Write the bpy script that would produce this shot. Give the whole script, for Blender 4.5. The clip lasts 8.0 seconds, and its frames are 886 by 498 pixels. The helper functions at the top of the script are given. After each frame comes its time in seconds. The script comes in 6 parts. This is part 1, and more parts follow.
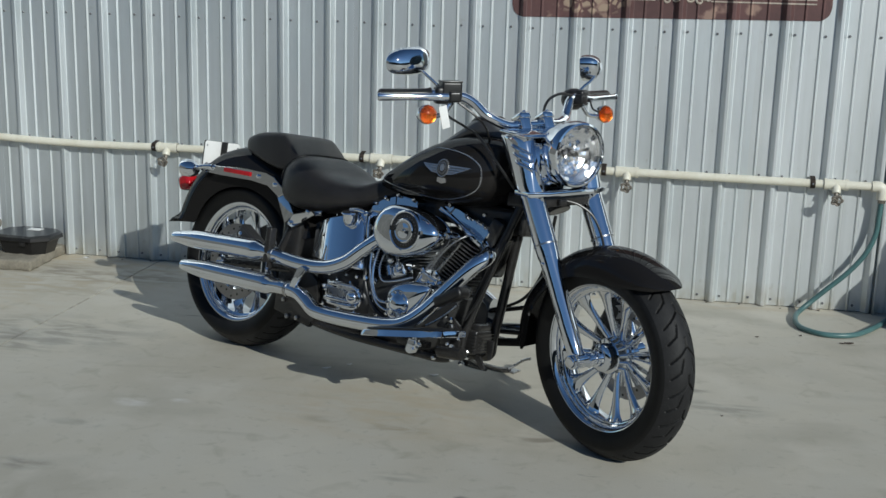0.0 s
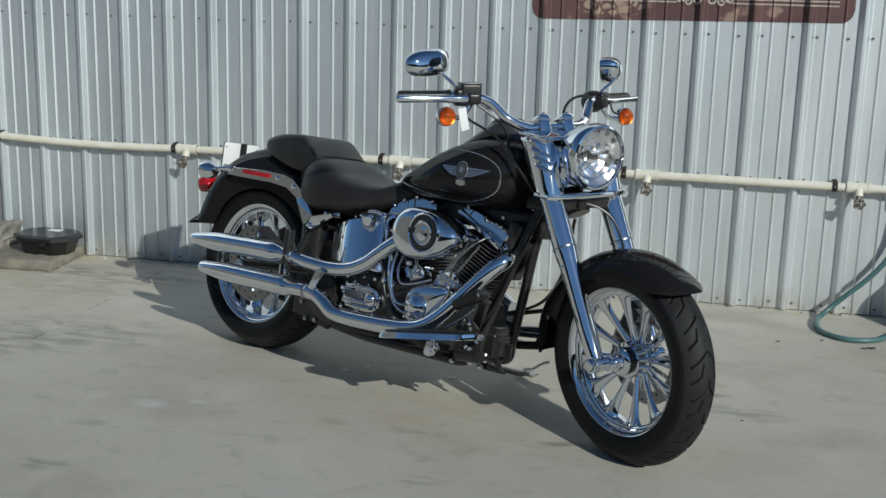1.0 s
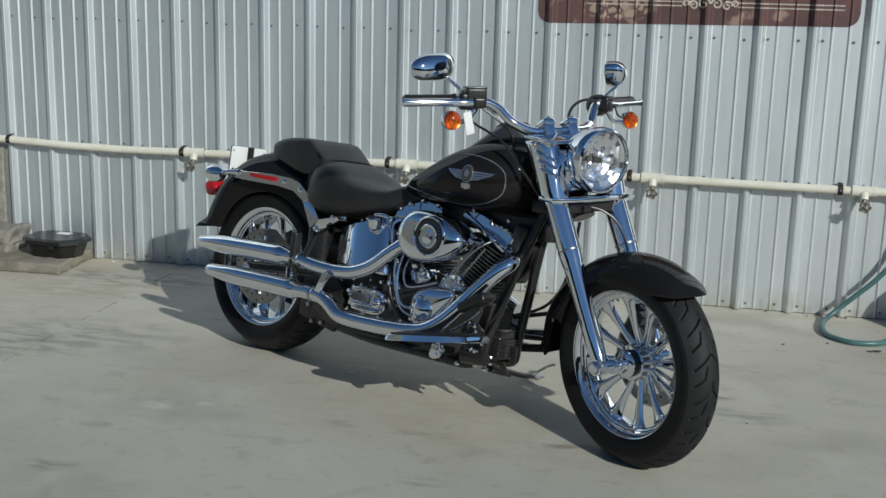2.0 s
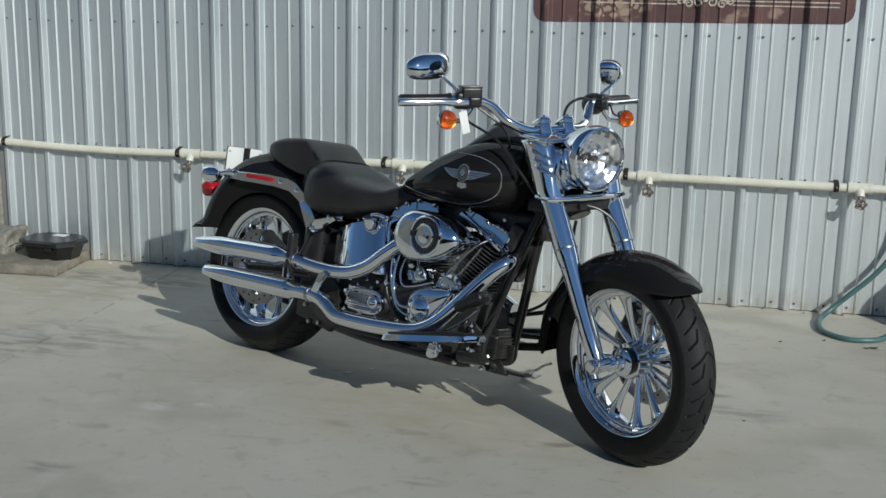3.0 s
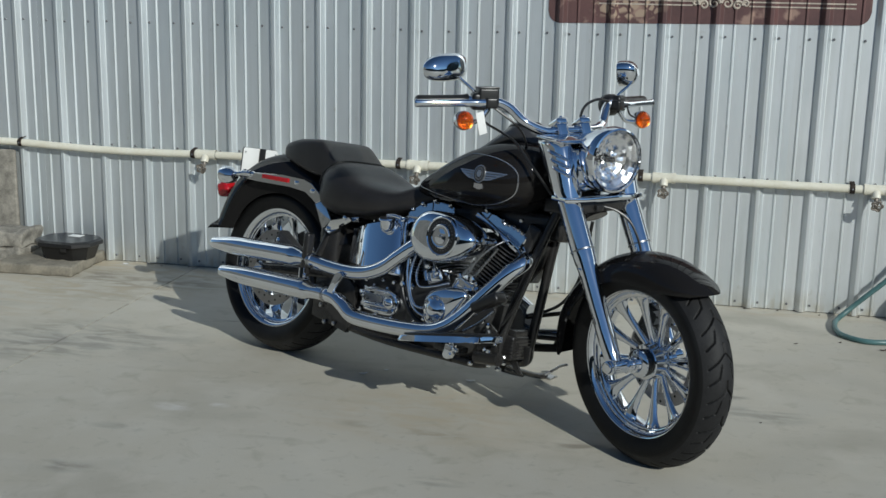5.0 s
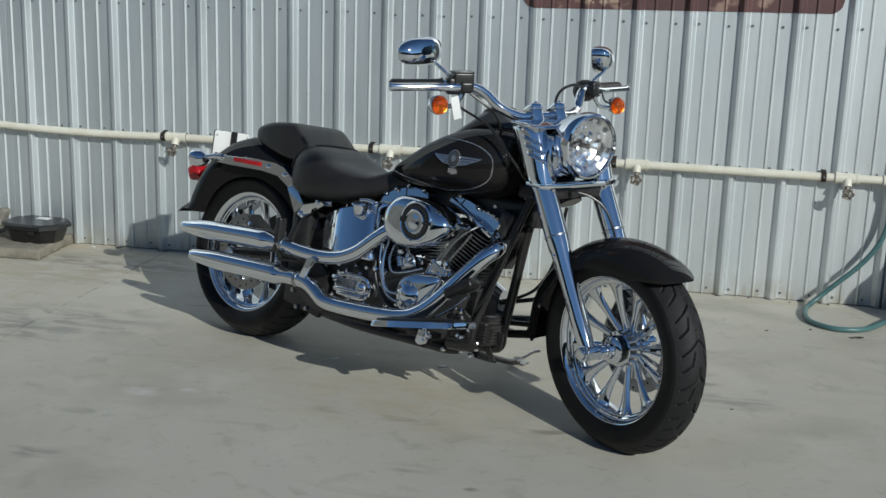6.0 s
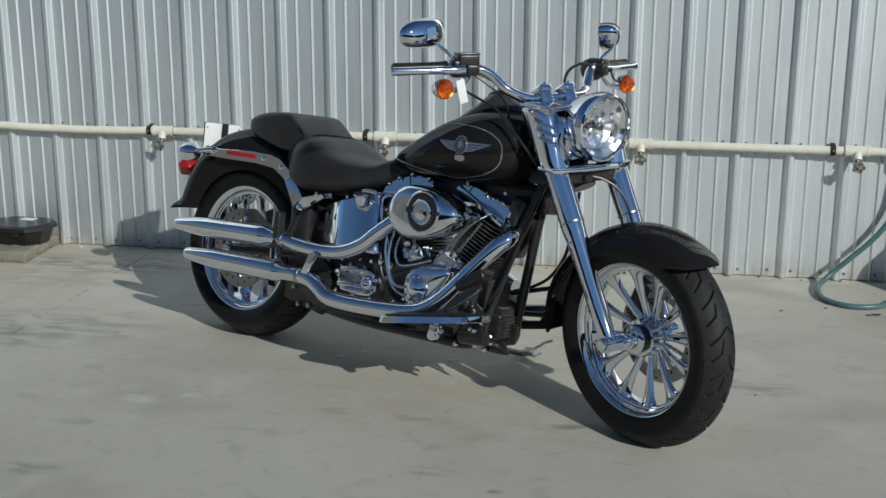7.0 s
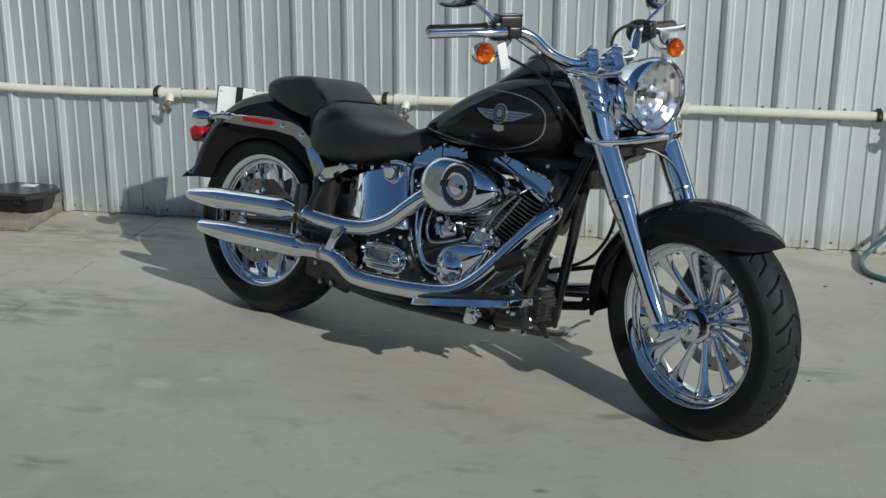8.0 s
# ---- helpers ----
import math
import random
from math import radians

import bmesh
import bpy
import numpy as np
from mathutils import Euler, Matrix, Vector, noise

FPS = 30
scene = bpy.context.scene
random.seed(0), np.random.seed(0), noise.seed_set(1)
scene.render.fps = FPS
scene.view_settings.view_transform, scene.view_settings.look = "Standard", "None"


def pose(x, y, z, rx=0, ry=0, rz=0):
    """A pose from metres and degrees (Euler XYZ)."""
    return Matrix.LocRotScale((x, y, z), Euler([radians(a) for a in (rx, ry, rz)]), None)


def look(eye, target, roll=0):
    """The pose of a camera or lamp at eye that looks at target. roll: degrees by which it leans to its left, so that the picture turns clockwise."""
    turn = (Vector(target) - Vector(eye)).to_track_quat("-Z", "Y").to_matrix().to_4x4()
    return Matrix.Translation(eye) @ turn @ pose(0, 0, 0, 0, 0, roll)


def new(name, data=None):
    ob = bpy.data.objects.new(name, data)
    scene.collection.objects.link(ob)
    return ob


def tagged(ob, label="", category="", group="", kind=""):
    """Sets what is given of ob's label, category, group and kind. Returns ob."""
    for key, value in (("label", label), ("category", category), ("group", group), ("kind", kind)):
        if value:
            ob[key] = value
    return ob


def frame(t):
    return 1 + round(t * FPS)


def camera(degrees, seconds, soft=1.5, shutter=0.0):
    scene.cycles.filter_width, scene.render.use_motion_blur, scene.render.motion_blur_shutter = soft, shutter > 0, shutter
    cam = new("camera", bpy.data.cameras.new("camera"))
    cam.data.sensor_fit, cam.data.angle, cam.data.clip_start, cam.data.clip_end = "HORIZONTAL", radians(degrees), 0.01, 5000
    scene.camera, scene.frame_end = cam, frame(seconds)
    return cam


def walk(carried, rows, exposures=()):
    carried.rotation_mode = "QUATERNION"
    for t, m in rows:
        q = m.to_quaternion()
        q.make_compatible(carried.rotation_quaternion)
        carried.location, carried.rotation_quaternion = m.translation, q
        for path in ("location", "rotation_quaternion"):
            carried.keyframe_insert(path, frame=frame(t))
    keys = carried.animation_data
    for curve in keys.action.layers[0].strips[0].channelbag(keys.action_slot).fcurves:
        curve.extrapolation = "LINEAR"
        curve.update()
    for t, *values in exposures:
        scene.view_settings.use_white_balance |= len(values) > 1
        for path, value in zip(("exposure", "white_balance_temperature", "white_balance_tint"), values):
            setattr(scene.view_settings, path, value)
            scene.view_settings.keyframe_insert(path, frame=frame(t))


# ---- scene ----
cam = camera(42.4, 8.0, soft=1.5)
PATH = [
    (0, (1.31, -5.245, 1.38), (0.958, -3.327, 0.934), 1.6),
    (0.5, (1.31, -5.242, 1.378), (0.946, -3.327, 0.932), 1.5),
    (1, (1.309, -5.232, 1.378), (0.924, -3.32, 0.935), 1.6),
    (1.5, (1.32, -5.241, 1.383), (0.922, -3.33, 0.949), 1.6),
    (2.8, (1.323, -5.253, 1.38), (0.927, -3.344, 0.935), 1.3),
    (3, (1.325, -5.25, 1.381), (0.93, -3.339, 0.943), 1.2),
    (3.5, (1.323, -5.248, 1.382), (0.93, -3.339, 0.934), 1.2),
    (4, (1.321, -5.25, 1.382), (0.931, -3.337, 0.948), 0.9),
    (4.5, (1.319, -5.252, 1.386), (0.921, -3.342, 0.947), 0.9),
    (4.7, (1.313, -5.257, 1.379), (0.9, -3.349, 0.946), 1.2),
    (5.8, (1.298, -5.244, 1.376), (0.902, -3.336, 0.925), 1.5),
    (6, (1.292, -5.239, 1.373), (0.932, -3.326, 0.914), 1.9),
    (6.5, (1.254, -5.207, 1.367), (0.878, -3.312, 0.85), 1.2),
    (7, (1.182, -5.099, 1.358), (0.854, -3.187, 0.871), 0.2),
    (7.5, (1.106, -4.96, 1.366), (0.798, -3.059, 0.829), -1.5),
    (8, (1.026, -4.872, 1.355), (0.708, -2.979, 0.794), 0.4),
]
walk(cam, [(t, look(eye, target, roll)) for t, eye, target, roll in PATH],
     exposures=((0.0, -0.55, 5900, 3), (8.0, -0.55, 5900, 3)))
# ---- sun, sky and exposure ----
SUN_AZ, SUN_EL = 42.0, 27.0      # degrees: towards the sun, from -y round to +x; height
sun_way = Vector((math.sin(radians(SUN_AZ)) * math.cos(radians(SUN_EL)),
                  -math.cos(radians(SUN_AZ)) * math.cos(radians(SUN_EL)), math.sin(radians(SUN_EL))))
sun = new("sun", bpy.data.lights.new("sun", "SUN"))
sun.data.energy, sun.data.angle, sun.data.color = 5.0, radians(0.55), (1.0, 0.93, 0.83)
sun.matrix_world = look(tuple(sun_way * 20), (0, 0, 0))
world = bpy.data.worlds.new("sky")
scene.world = world
world.use_nodes = True
sky = world.node_tree.nodes.new("ShaderNodeTexSky")
sky.sky_type, sky.sun_disc = "NISHITA", False
sky.sun_elevation, sky.sun_rotation = radians(SUN_EL), math.atan2(sun_way.x, sun_way.y)
sky.altitude, sky.air_density, sky.dust_density, sky.ozone_density = 1200, 1.0, 0.15, 3.0
back = world.node_tree.nodes["Background"]
back.inputs["Strength"].default_value = 0.092
world.node_tree.links.new(sky.outputs["Color"], back.inputs["Color"])


# ---- materials ----
def material(name, colour, rough=0.5, metal=0.0, vary=0.0, scale=8.0, dark=None, bump=0.0, bump_scale=60.0,
             rough_vary=0.0, coat=0.0, spec=0.5, trans=0.0, ior=1.5, stretch=(1, 1, 1), coat_rough=0.03):
    """A principled surface with two scales of mottling, roughness variation and fine relief."""
    mat = bpy.data.materials.new(name)
    mat.use_nodes = True
    nt = mat.node_tree
    bs = nt.nodes["Principled BSDF"]
    bs.inputs["Base Color"].default_value = (*colour, 1)
    bs.inputs["Roughness"].default_value, bs.inputs["Metallic"].default_value = rough, metal
    bs.inputs["Coat Weight"].default_value, bs.inputs["Coat Roughness"].default_value = coat, coat_rough
    bs.inputs["Specular IOR Level"].default_value = spec
    bs.inputs["Transmission Weight"].default_value, bs.inputs["IOR"].default_value = trans, ior
    coord = nt.nodes.new("ShaderNodeTexCoord")
    mapping = nt.nodes.new("ShaderNodeMapping")
    mapping.inputs["Scale"].default_value = stretch
    nt.links.new(coord.outputs["Object"], mapping.inputs["Vector"])

    def noisy(sc, detail=5.0, roughness=0.6):
        n = nt.nodes.new("ShaderNodeTexNoise")
        n.inputs["Scale"].default_value, n.inputs["Detail"].default_value, n.inputs["Roughness"].default_value = sc, detail, roughness
        nt.links.new(mapping.outputs["Vector"], n.inputs["Vector"])
        return n

    if vary:
        a, b = noisy(scale), noisy(scale * 9.3, 3.0)
        mixed = nt.nodes.new("ShaderNodeMath")
        mixed.operation = "MULTIPLY_ADD"
        mixed.inputs[1].default_value = 0.35
        nt.links.new(b.outputs["Fac"], mixed.inputs[0])
        nt.links.new(a.outputs["Fac"], mixed.inputs[2])
        ramp = nt.nodes.new("ShaderNodeValToRGB")
        ramp.color_ramp.elements[0].position, ramp.color_ramp.elements[1].position = 0.45, 0.9
        low = dark or tuple(c * (1 - vary) for c in colour)
        ramp.color_ramp.elements[0].color, ramp.color_ramp.elements[1].color = (*low, 1), (*colour, 1)
        nt.links.new(mixed.outputs[0], ramp.inputs["Fac"])
        nt.links.new(ramp.outputs["Color"], bs.inputs["Base Color"])
    if rough_vary:
        r = noisy(scale * 2.7)
        span = nt.nodes.new("ShaderNodeMapRange")
        span.inputs["To Min"].default_value, span.inputs["To Max"].default_value = rough - rough_vary, rough + rough_vary
        nt.links.new(r.outputs["Fac"], span.inputs["Value"])
        nt.links.new(span.outputs["Result"], bs.inputs["Roughness"])
    if bump:
        n = noisy(bump_scale, 4.0)
        bp = nt.nodes.new("ShaderNodeBump")
        bp.inputs["Strength"].default_value, bp.inputs["Distance"].default_value = bump, 0.002
        nt.links.new(n.outputs["Fac"], bp.inputs["Height"])
        nt.links.new(bp.outputs["Normal"], bs.inputs["Normal"])
    return mat


def sheet_material():
    """Weathered pale painted steel: vertical wash streaks, a tone of its own for each sheet, grime flecks and a splashed foot."""
    mat = material("wall_sheet", (0.77, 0.795, 0.805), 0.53, 0.84, vary=0.14, scale=1.6, rough_vary=0.06, bump=0.05, bump_scale=25, stretch=(1.6, 1.6, 0.45))
    nt = mat.node_tree
    bs = nt.nodes["Principled BSDF"]
    colour = bs.inputs["Base Color"].links[0].from_socket
    coord = nt.nodes.new("ShaderNodeTexCoord")

    def mask(scale, stretch, lo, hi, detail=5.0):
        mp, n, r = (nt.nodes.new(k) for k in ("ShaderNodeMapping", "ShaderNodeTexNoise", "ShaderNodeMapRange"))
        mp.inputs["Scale"].default_value = stretch
        n.inputs["Scale"].default_value, n.inputs["Detail"].default_value = scale, detail
        r.inputs["From Min"].default_value, r.inputs["From Max"].default_value = lo, hi
        nt.links.new(coord.outputs["Object"], mp.inputs["Vector"])
        nt.links.new(mp.outputs["Vector"], n.inputs["Vector"])
        nt.links.new(n.outputs["Fac"], r.inputs["Value"])
        return r.outputs["Result"]

    def tint(fac, strength, rgb):
        nonlocal colour
        w, m = nt.nodes.new("ShaderNodeMath"), nt.nodes.new("ShaderNodeMixRGB")
        w.operation, m.blend_type = "MULTIPLY", "MULTIPLY"
        w.inputs[1].default_value = strength
        nt.links.new(fac, w.inputs[0])
        nt.links.new(w.outputs[0], m.inputs["Fac"])
        nt.links.new(colour, m.inputs["Color1"])
        m.inputs["Color2"].default_value = (*rgb, 1)
        colour = m.outputs["Color"]

    info = nt.nodes.new("ShaderNodeObjectInfo")
    tint(info.outputs["Random"], 0.9, (0.90, 0.925, 0.93))
    tint(mask(3.0, (5.0, 5.0, 0.22), 0.45, 0.75), 0.6, (0.80, 0.80, 0.77))
    tint(mask(2.1, (2.2, 2.2, 0.5), 0.50, 0.80), 0.6, (0.80, 0.86, 0.87))
    tint(mask(30.0, (1, 1, 0.5), 0.66, 0.78, 3.0), 0.5, (0.72, 0.69, 0.62))
    # mud splashed up from the yard
    sep, low, both = (nt.nodes.new(k) for k in ("ShaderNodeSeparateXYZ", "ShaderNodeMapRange", "ShaderNodeMath"))
    nt.links.new(coord.outputs["Object"], sep.inputs["Vector"])
    nt.links.new(sep.outputs["Z"], low.inputs["Value"])
    low.inputs["From Min"].default_value, low.inputs["From Max"].default_value = 0.11, 0.0
    both.operation = "MULTIPLY"
    nt.links.new(low.outputs["Result"], both.inputs[0])
    nt.links.new(mask(9.0, (1.5, 1, 0.8), 0.38, 0.62), both.inputs[1])
    tint(both.outputs[0], 0.9, (0.72, 0.66, 0.55))
    nt.links.new(colour, bs.inputs["Base Color"])
    return mat


CHROME = material("chrome", (0.80, 0.83, 0.875), 0.035, 1.0, rough_vary=0.012, scale=6, bump=0.16, bump_scale=14, coat=0.25, coat_rough=0.16)
POLISHED = material("polished_plate", (0.74, 0.75, 0.76), 0.05, 1.0, rough_vary=0.02, scale=6, bump=0.12, bump_scale=18, coat=0.2, coat_rough=0.16)
SATIN_METAL = material("satin_metal", (0.52, 0.52, 0.52), 0.28, 1.0, vary=0.25, scale=20, rough_vary=0.08)
STEEL = material("disc_steel", (0.38, 0.37, 0.36), 0.32, 1.0, vary=0.2, scale=30)
PAINT = material("black_paint", (0.0135, 0.0125, 0.0120), 0.3, coat=0.5, spec=0.0, coat_rough=0.02, rough_vary=0.03, scale=5)
FRAME_BLACK = material("frame_black", (0.026, 0.0250, 0.0245), 0.24, vary=0.35, scale=30, bump=0.1, bump_scale=220)
ENGINE_BLACK = material("engine_black", (0.036, 0.0355, 0.0355), 0.42, vary=0.4, scale=40, bump=0.25, bump_scale=260)
FIN_METAL = material("fin_metal", (0.15, 0.15, 0.155), 0.32, 0.7, vary=0.4, scale=40)
# Sidewall rubber; also the painted shade of the tread grooves and seat gap.
SIDEWALL_AND_GAP_SHADE = material("sidewall_and_gap_shade", (0.0085, 0.0085, 0.0085), 0.5, spec=0.22, vary=0.4, scale=14, bump=0.2, bump_scale=150, rough_vary=0.08)
RUBBER = material("tyre_rubber", (0.021, 0.021, 0.022), 0.6, spec=0.25, vary=0.45, scale=14, bump=0.3, bump_scale=180, rough_vary=0.1)
PLASTIC = material("black_plastic", (0.015, 0.0146, 0.0146), 0.32, vary=0.3, scale=30, bump=0.12, bump_scale=300)
VINYL = material("seat_vinyl", (0.022, 0.0202, 0.0195), 0.40, spec=0.45, vary=0.4, scale=16, bump=0.45, bump_scale=260, rough_vary=0.08)
AMBER = material("amber_lens", (1.0, 0.34, 0.035), 0.04, vary=0.2, scale=45, trans=0.96, bump=0.7, bump_scale=95)
RED = material("red_lens", (0.62, 0.012, 0.020), 0.1, coat=0.4, vary=0.35, scale=50, trans=0.2)
GLASS = material("lens_glass", (0.98, 0.985, 0.99), 0.0, trans=1.0, ior=1.42)
MIRROR = material("mirror_glass", (0.9, 0.9, 0.9), 0.01, 1.0)
DASH = material("dash_black", (0.045, 0.045, 0.047), 0.3, vary=0.3, scale=20, coat=0.4, coat_rough=0.1)
STRIPE = material("silver_stripe", (0.50, 0.50, 0.51), 0.24, 0.85, vary=0.2, scale=30)
PAPER = material("white_paper", (0.8, 0.8, 0.78), 0.7, vary=0.08, scale=20)
PVC = material("cream_pvc", (0.76, 0.74, 0.64), 0.42, vary=0.2, scale=5, dark=(0.62, 0.58, 0.46), rough_vary=0.08)
STRAP = material("rusty_strap", (0.10, 0.075, 0.06), 0.7, 0.3, vary=0.5, scale=40, bump=0.3)
BRASS = material("weathered_brass", (0.30, 0.27, 0.23), 0.5, 0.6, vary=0.5, scale=50, bump=0.3)
HOSE = material("teal_hose", (0.085, 0.175, 0.175), 0.38, vary=0.35, scale=9, rough_vary=0.08)
SHEET = sheet_material()
SCREW = material("screw_head", (0.22, 0.225, 0.235), 0.5, 0.6, vary=0.5, scale=90)
CONCRETE_PAD = material("pad_concrete", (0.31, 0.28, 0.22), 0.92, vary=0.55, scale=9, bump=1.0, bump_scale=55)
BLOCK = material("rough_block", (0.36, 0.335, 0.285), 0.95, vary=0.65, scale=22, bump=1.0, bump_scale=40)
DARK_PANEL = material("dark_door", (0.045, 0.05, 0.055), 0.55, vary=0.35, scale=4, rough_vary=0.1)
SURROUND = material("surround", (0.050, 0.052, 0.045), 0.9, vary=0.6, scale=0.35)
SURROUND_GREY = material("surround_grey", (0.20, 0.195, 0.18), 0.9, vary=0.4, scale=0.4)
REFLECTOR = material("lamp_reflector", (0.96, 0.96, 0.96), 0.15, 1.0)
CAST_ALLOY = material("cast_alloy", (0.66, 0.66, 0.65), 0.48, 0.45, vary=0.2, scale=30, bump=0.2, bump_scale=200)
CREAM = material("sign_cream", (0.55, 0.48, 0.40), 0.6, vary=0.4, scale=30)
UNSEEN_DRUM = material("unseen_drum_paint", (0.03, 0.035, 0.04), 0.5, vary=0.4, scale=9)


def ground_material():
    """Pale trowelled concrete: broad blotches, streaks, dark scuffs, painted frond shadows and fine grit."""
    mat = material("concrete", (0.43, 0.41, 0.37), 0.82, bump=0.35, bump_scale=120)
    nt = mat.node_tree
    bs = nt.nodes["Principled BSDF"]
    coord = nt.nodes.new("ShaderNodeTexCoord")

    def layer(scale, detail, stretch, rot=0.0, lo=0.35, hi=0.7, distort=0.0):
        mp = nt.nodes.new("ShaderNodeMapping")
        mp.inputs["Scale"].default_value, mp.inputs["Rotation"].default_value = stretch, (0, 0, rot)
        nt.links.new(coord.outputs["Object"], mp.inputs["Vector"])
        n = nt.nodes.new("ShaderNodeTexNoise")
        n.inputs["Scale"].default_value, n.inputs["Detail"].default_value, n.inputs["Distortion"].default_value = scale, detail, distort
        nt.links.new(mp.outputs["Vector"], n.inputs["Vector"])
        r = nt.nodes.new("ShaderNodeMapRange")
        r.inputs["From Min"].default_value, r.inputs["From Max"].default_value = lo, hi
        nt.links.new(n.outputs["Fac"], r.inputs["Value"])
        return r.outputs["Result"]

    def blend(fac, a, b):
        m = nt.nodes.new("ShaderNodeMixRGB")
        nt.links.new(fac, m.inputs["Fac"])
        for slot, v in (("Color1", a), ("Color2", b)):
            if isinstance(v, tuple):
                m.inputs[slot].default_value = (*v, 1)
            else:
                nt.links.new(v, m.inputs[slot])
        return m.outputs["Color"]

    c = blend(layer(0.9, 6, (1, 1, 1)), (0.435, 0.405, 0.335), (0.52, 0.49, 0.415))
    c = blend(layer(5.0, 5, (1, 1, 1), lo=0.40, hi=0.66), c, (0.475, 0.45, 0.385))
    c = blend(layer(2.2, 5, (0.7, 2.6, 1), 0.4, 0.62, 0.82, 0.6), c, (0.35, 0.325, 0.265))
    c = blend(layer(7.0, 3, (0.6, 2.2, 1), 0.2, 0.70, 0.80, 0.3), c, (0.15, 0.145, 0.13))
    c = blend(layer(1.3, 7, (0.8, 1.3, 1), 0.25, 0.55, 0.76, 1.0), c, (0.38, 0.355, 0.295))
    c = blend(layer(26.0, 3, (1, 1, 1), lo=0.60, hi=0.88), c, (0.36, 0.34, 0.285))
    c = blend(layer(9.0, 6, (1, 1, 1), lo=0.58, hi=0.78, distort=0.8), c, (0.37, 0.345, 0.28))
    c = blend(layer(3.4, 6, (1, 1, 1), lo=0.58, hi=0.80, distort=0.4), c, (0.53, 0.50, 0.43))

    def ground_mark(base, x, y, rx, ry, colour, strength, grain=9.0, stretch=(0.7, 1.9, 1)):
        """A mark of its own place and size, broken up by noise."""
        mp = nt.nodes.new("ShaderNodeMapping")
        mp.inputs["Location"].default_value = (-x / rx, -y / ry, 0)
        mp.inputs["Scale"].default_value = (1 / rx, 1 / ry, 1)
        nt.links.new(coord.outputs["Object"], mp.inputs["Vector"])
        far = nt.nodes.new("ShaderNodeVectorMath")
        far.operation = "LENGTH"
        nt.links.new(mp.outputs["Vector"], far.inputs[0])
        near = nt.nodes.new("ShaderNodeMapRange")
        near.interpolation_type = "SMOOTHSTEP"
        near.inputs["From Min"].default_value, near.inputs["From Max"].default_value = 1.0, 0.25
        near.inputs["To Max"].default_value = strength
        nt.links.new(far.outputs["Value"], near.inputs["Value"])
        both = nt.nodes.new("ShaderNodeMath")
        both.operation = "MULTIPLY"
        nt.links.new(near.outputs["Result"], both.inputs[0])
        nt.links.new(layer(grain, 4, stretch, 0.12, 0.42, 0.62, 0.5), both.inputs[1])
        return blend(both.outputs[0], base, colour)

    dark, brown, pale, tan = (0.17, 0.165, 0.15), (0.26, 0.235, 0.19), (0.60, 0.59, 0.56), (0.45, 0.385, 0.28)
    # First two entries: a palm's frond shadow painted into the concrete's colour.
    scuffs_and_shade = [(-1.0, -1.22, 0.62, 0.30, dark, 0.5), (-1.25, -1.45, 0.50, 0.22, dark, 0.45), (-1.35, -0.55, 0.45, 0.30, brown, 0.6),
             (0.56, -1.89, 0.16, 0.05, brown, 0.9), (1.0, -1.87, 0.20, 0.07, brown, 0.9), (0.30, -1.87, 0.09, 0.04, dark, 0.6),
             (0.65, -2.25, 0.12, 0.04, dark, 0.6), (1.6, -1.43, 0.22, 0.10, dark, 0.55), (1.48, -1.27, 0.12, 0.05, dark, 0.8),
             (-0.35, -1.88, 0.10, 0.05, pale, 0.8), (-0.2, -1.83, 0.05, 0.03, pale, 0.8)]
    patches = [(-0.43, -2.42, 0.12, 0.06, dark, 0.7), (-0.44, -2.10, 0.12, 0.05, dark, 0.6), (2.14, -0.54, 0.05, 0.02, dark, 1.0),
             (1.78, -0.545, 0.03, 0.015, dark, 1.0), (0.6, -1.55, 0.35, 0.10, (0.50, 0.43, 0.33), 0.6), (-1.10, -2.0, 0.010, 4.0, dark, 0.6),
             (-1.5, -0.35, 1.1, 0.5, tan, 0.75), (-1.2, -0.10, 1.0, 0.16, tan, 0.9), (0.9, -0.06, 2.2, 0.10, tan, 0.8),
             (-1.25, -0.32, 0.7, 0.22, dark, 0.6), (0.45, -1.75, 0.6, 0.35, tan, 0.6), (-1.9, -0.9, 1.0, 0.5, tan, 0.6)]
    for x, y, rx, ry, colour, strength in scuffs_and_shade + patches:
        c = ground_mark(c, x, y, rx, ry, colour, strength)
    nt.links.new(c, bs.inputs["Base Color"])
    return mat


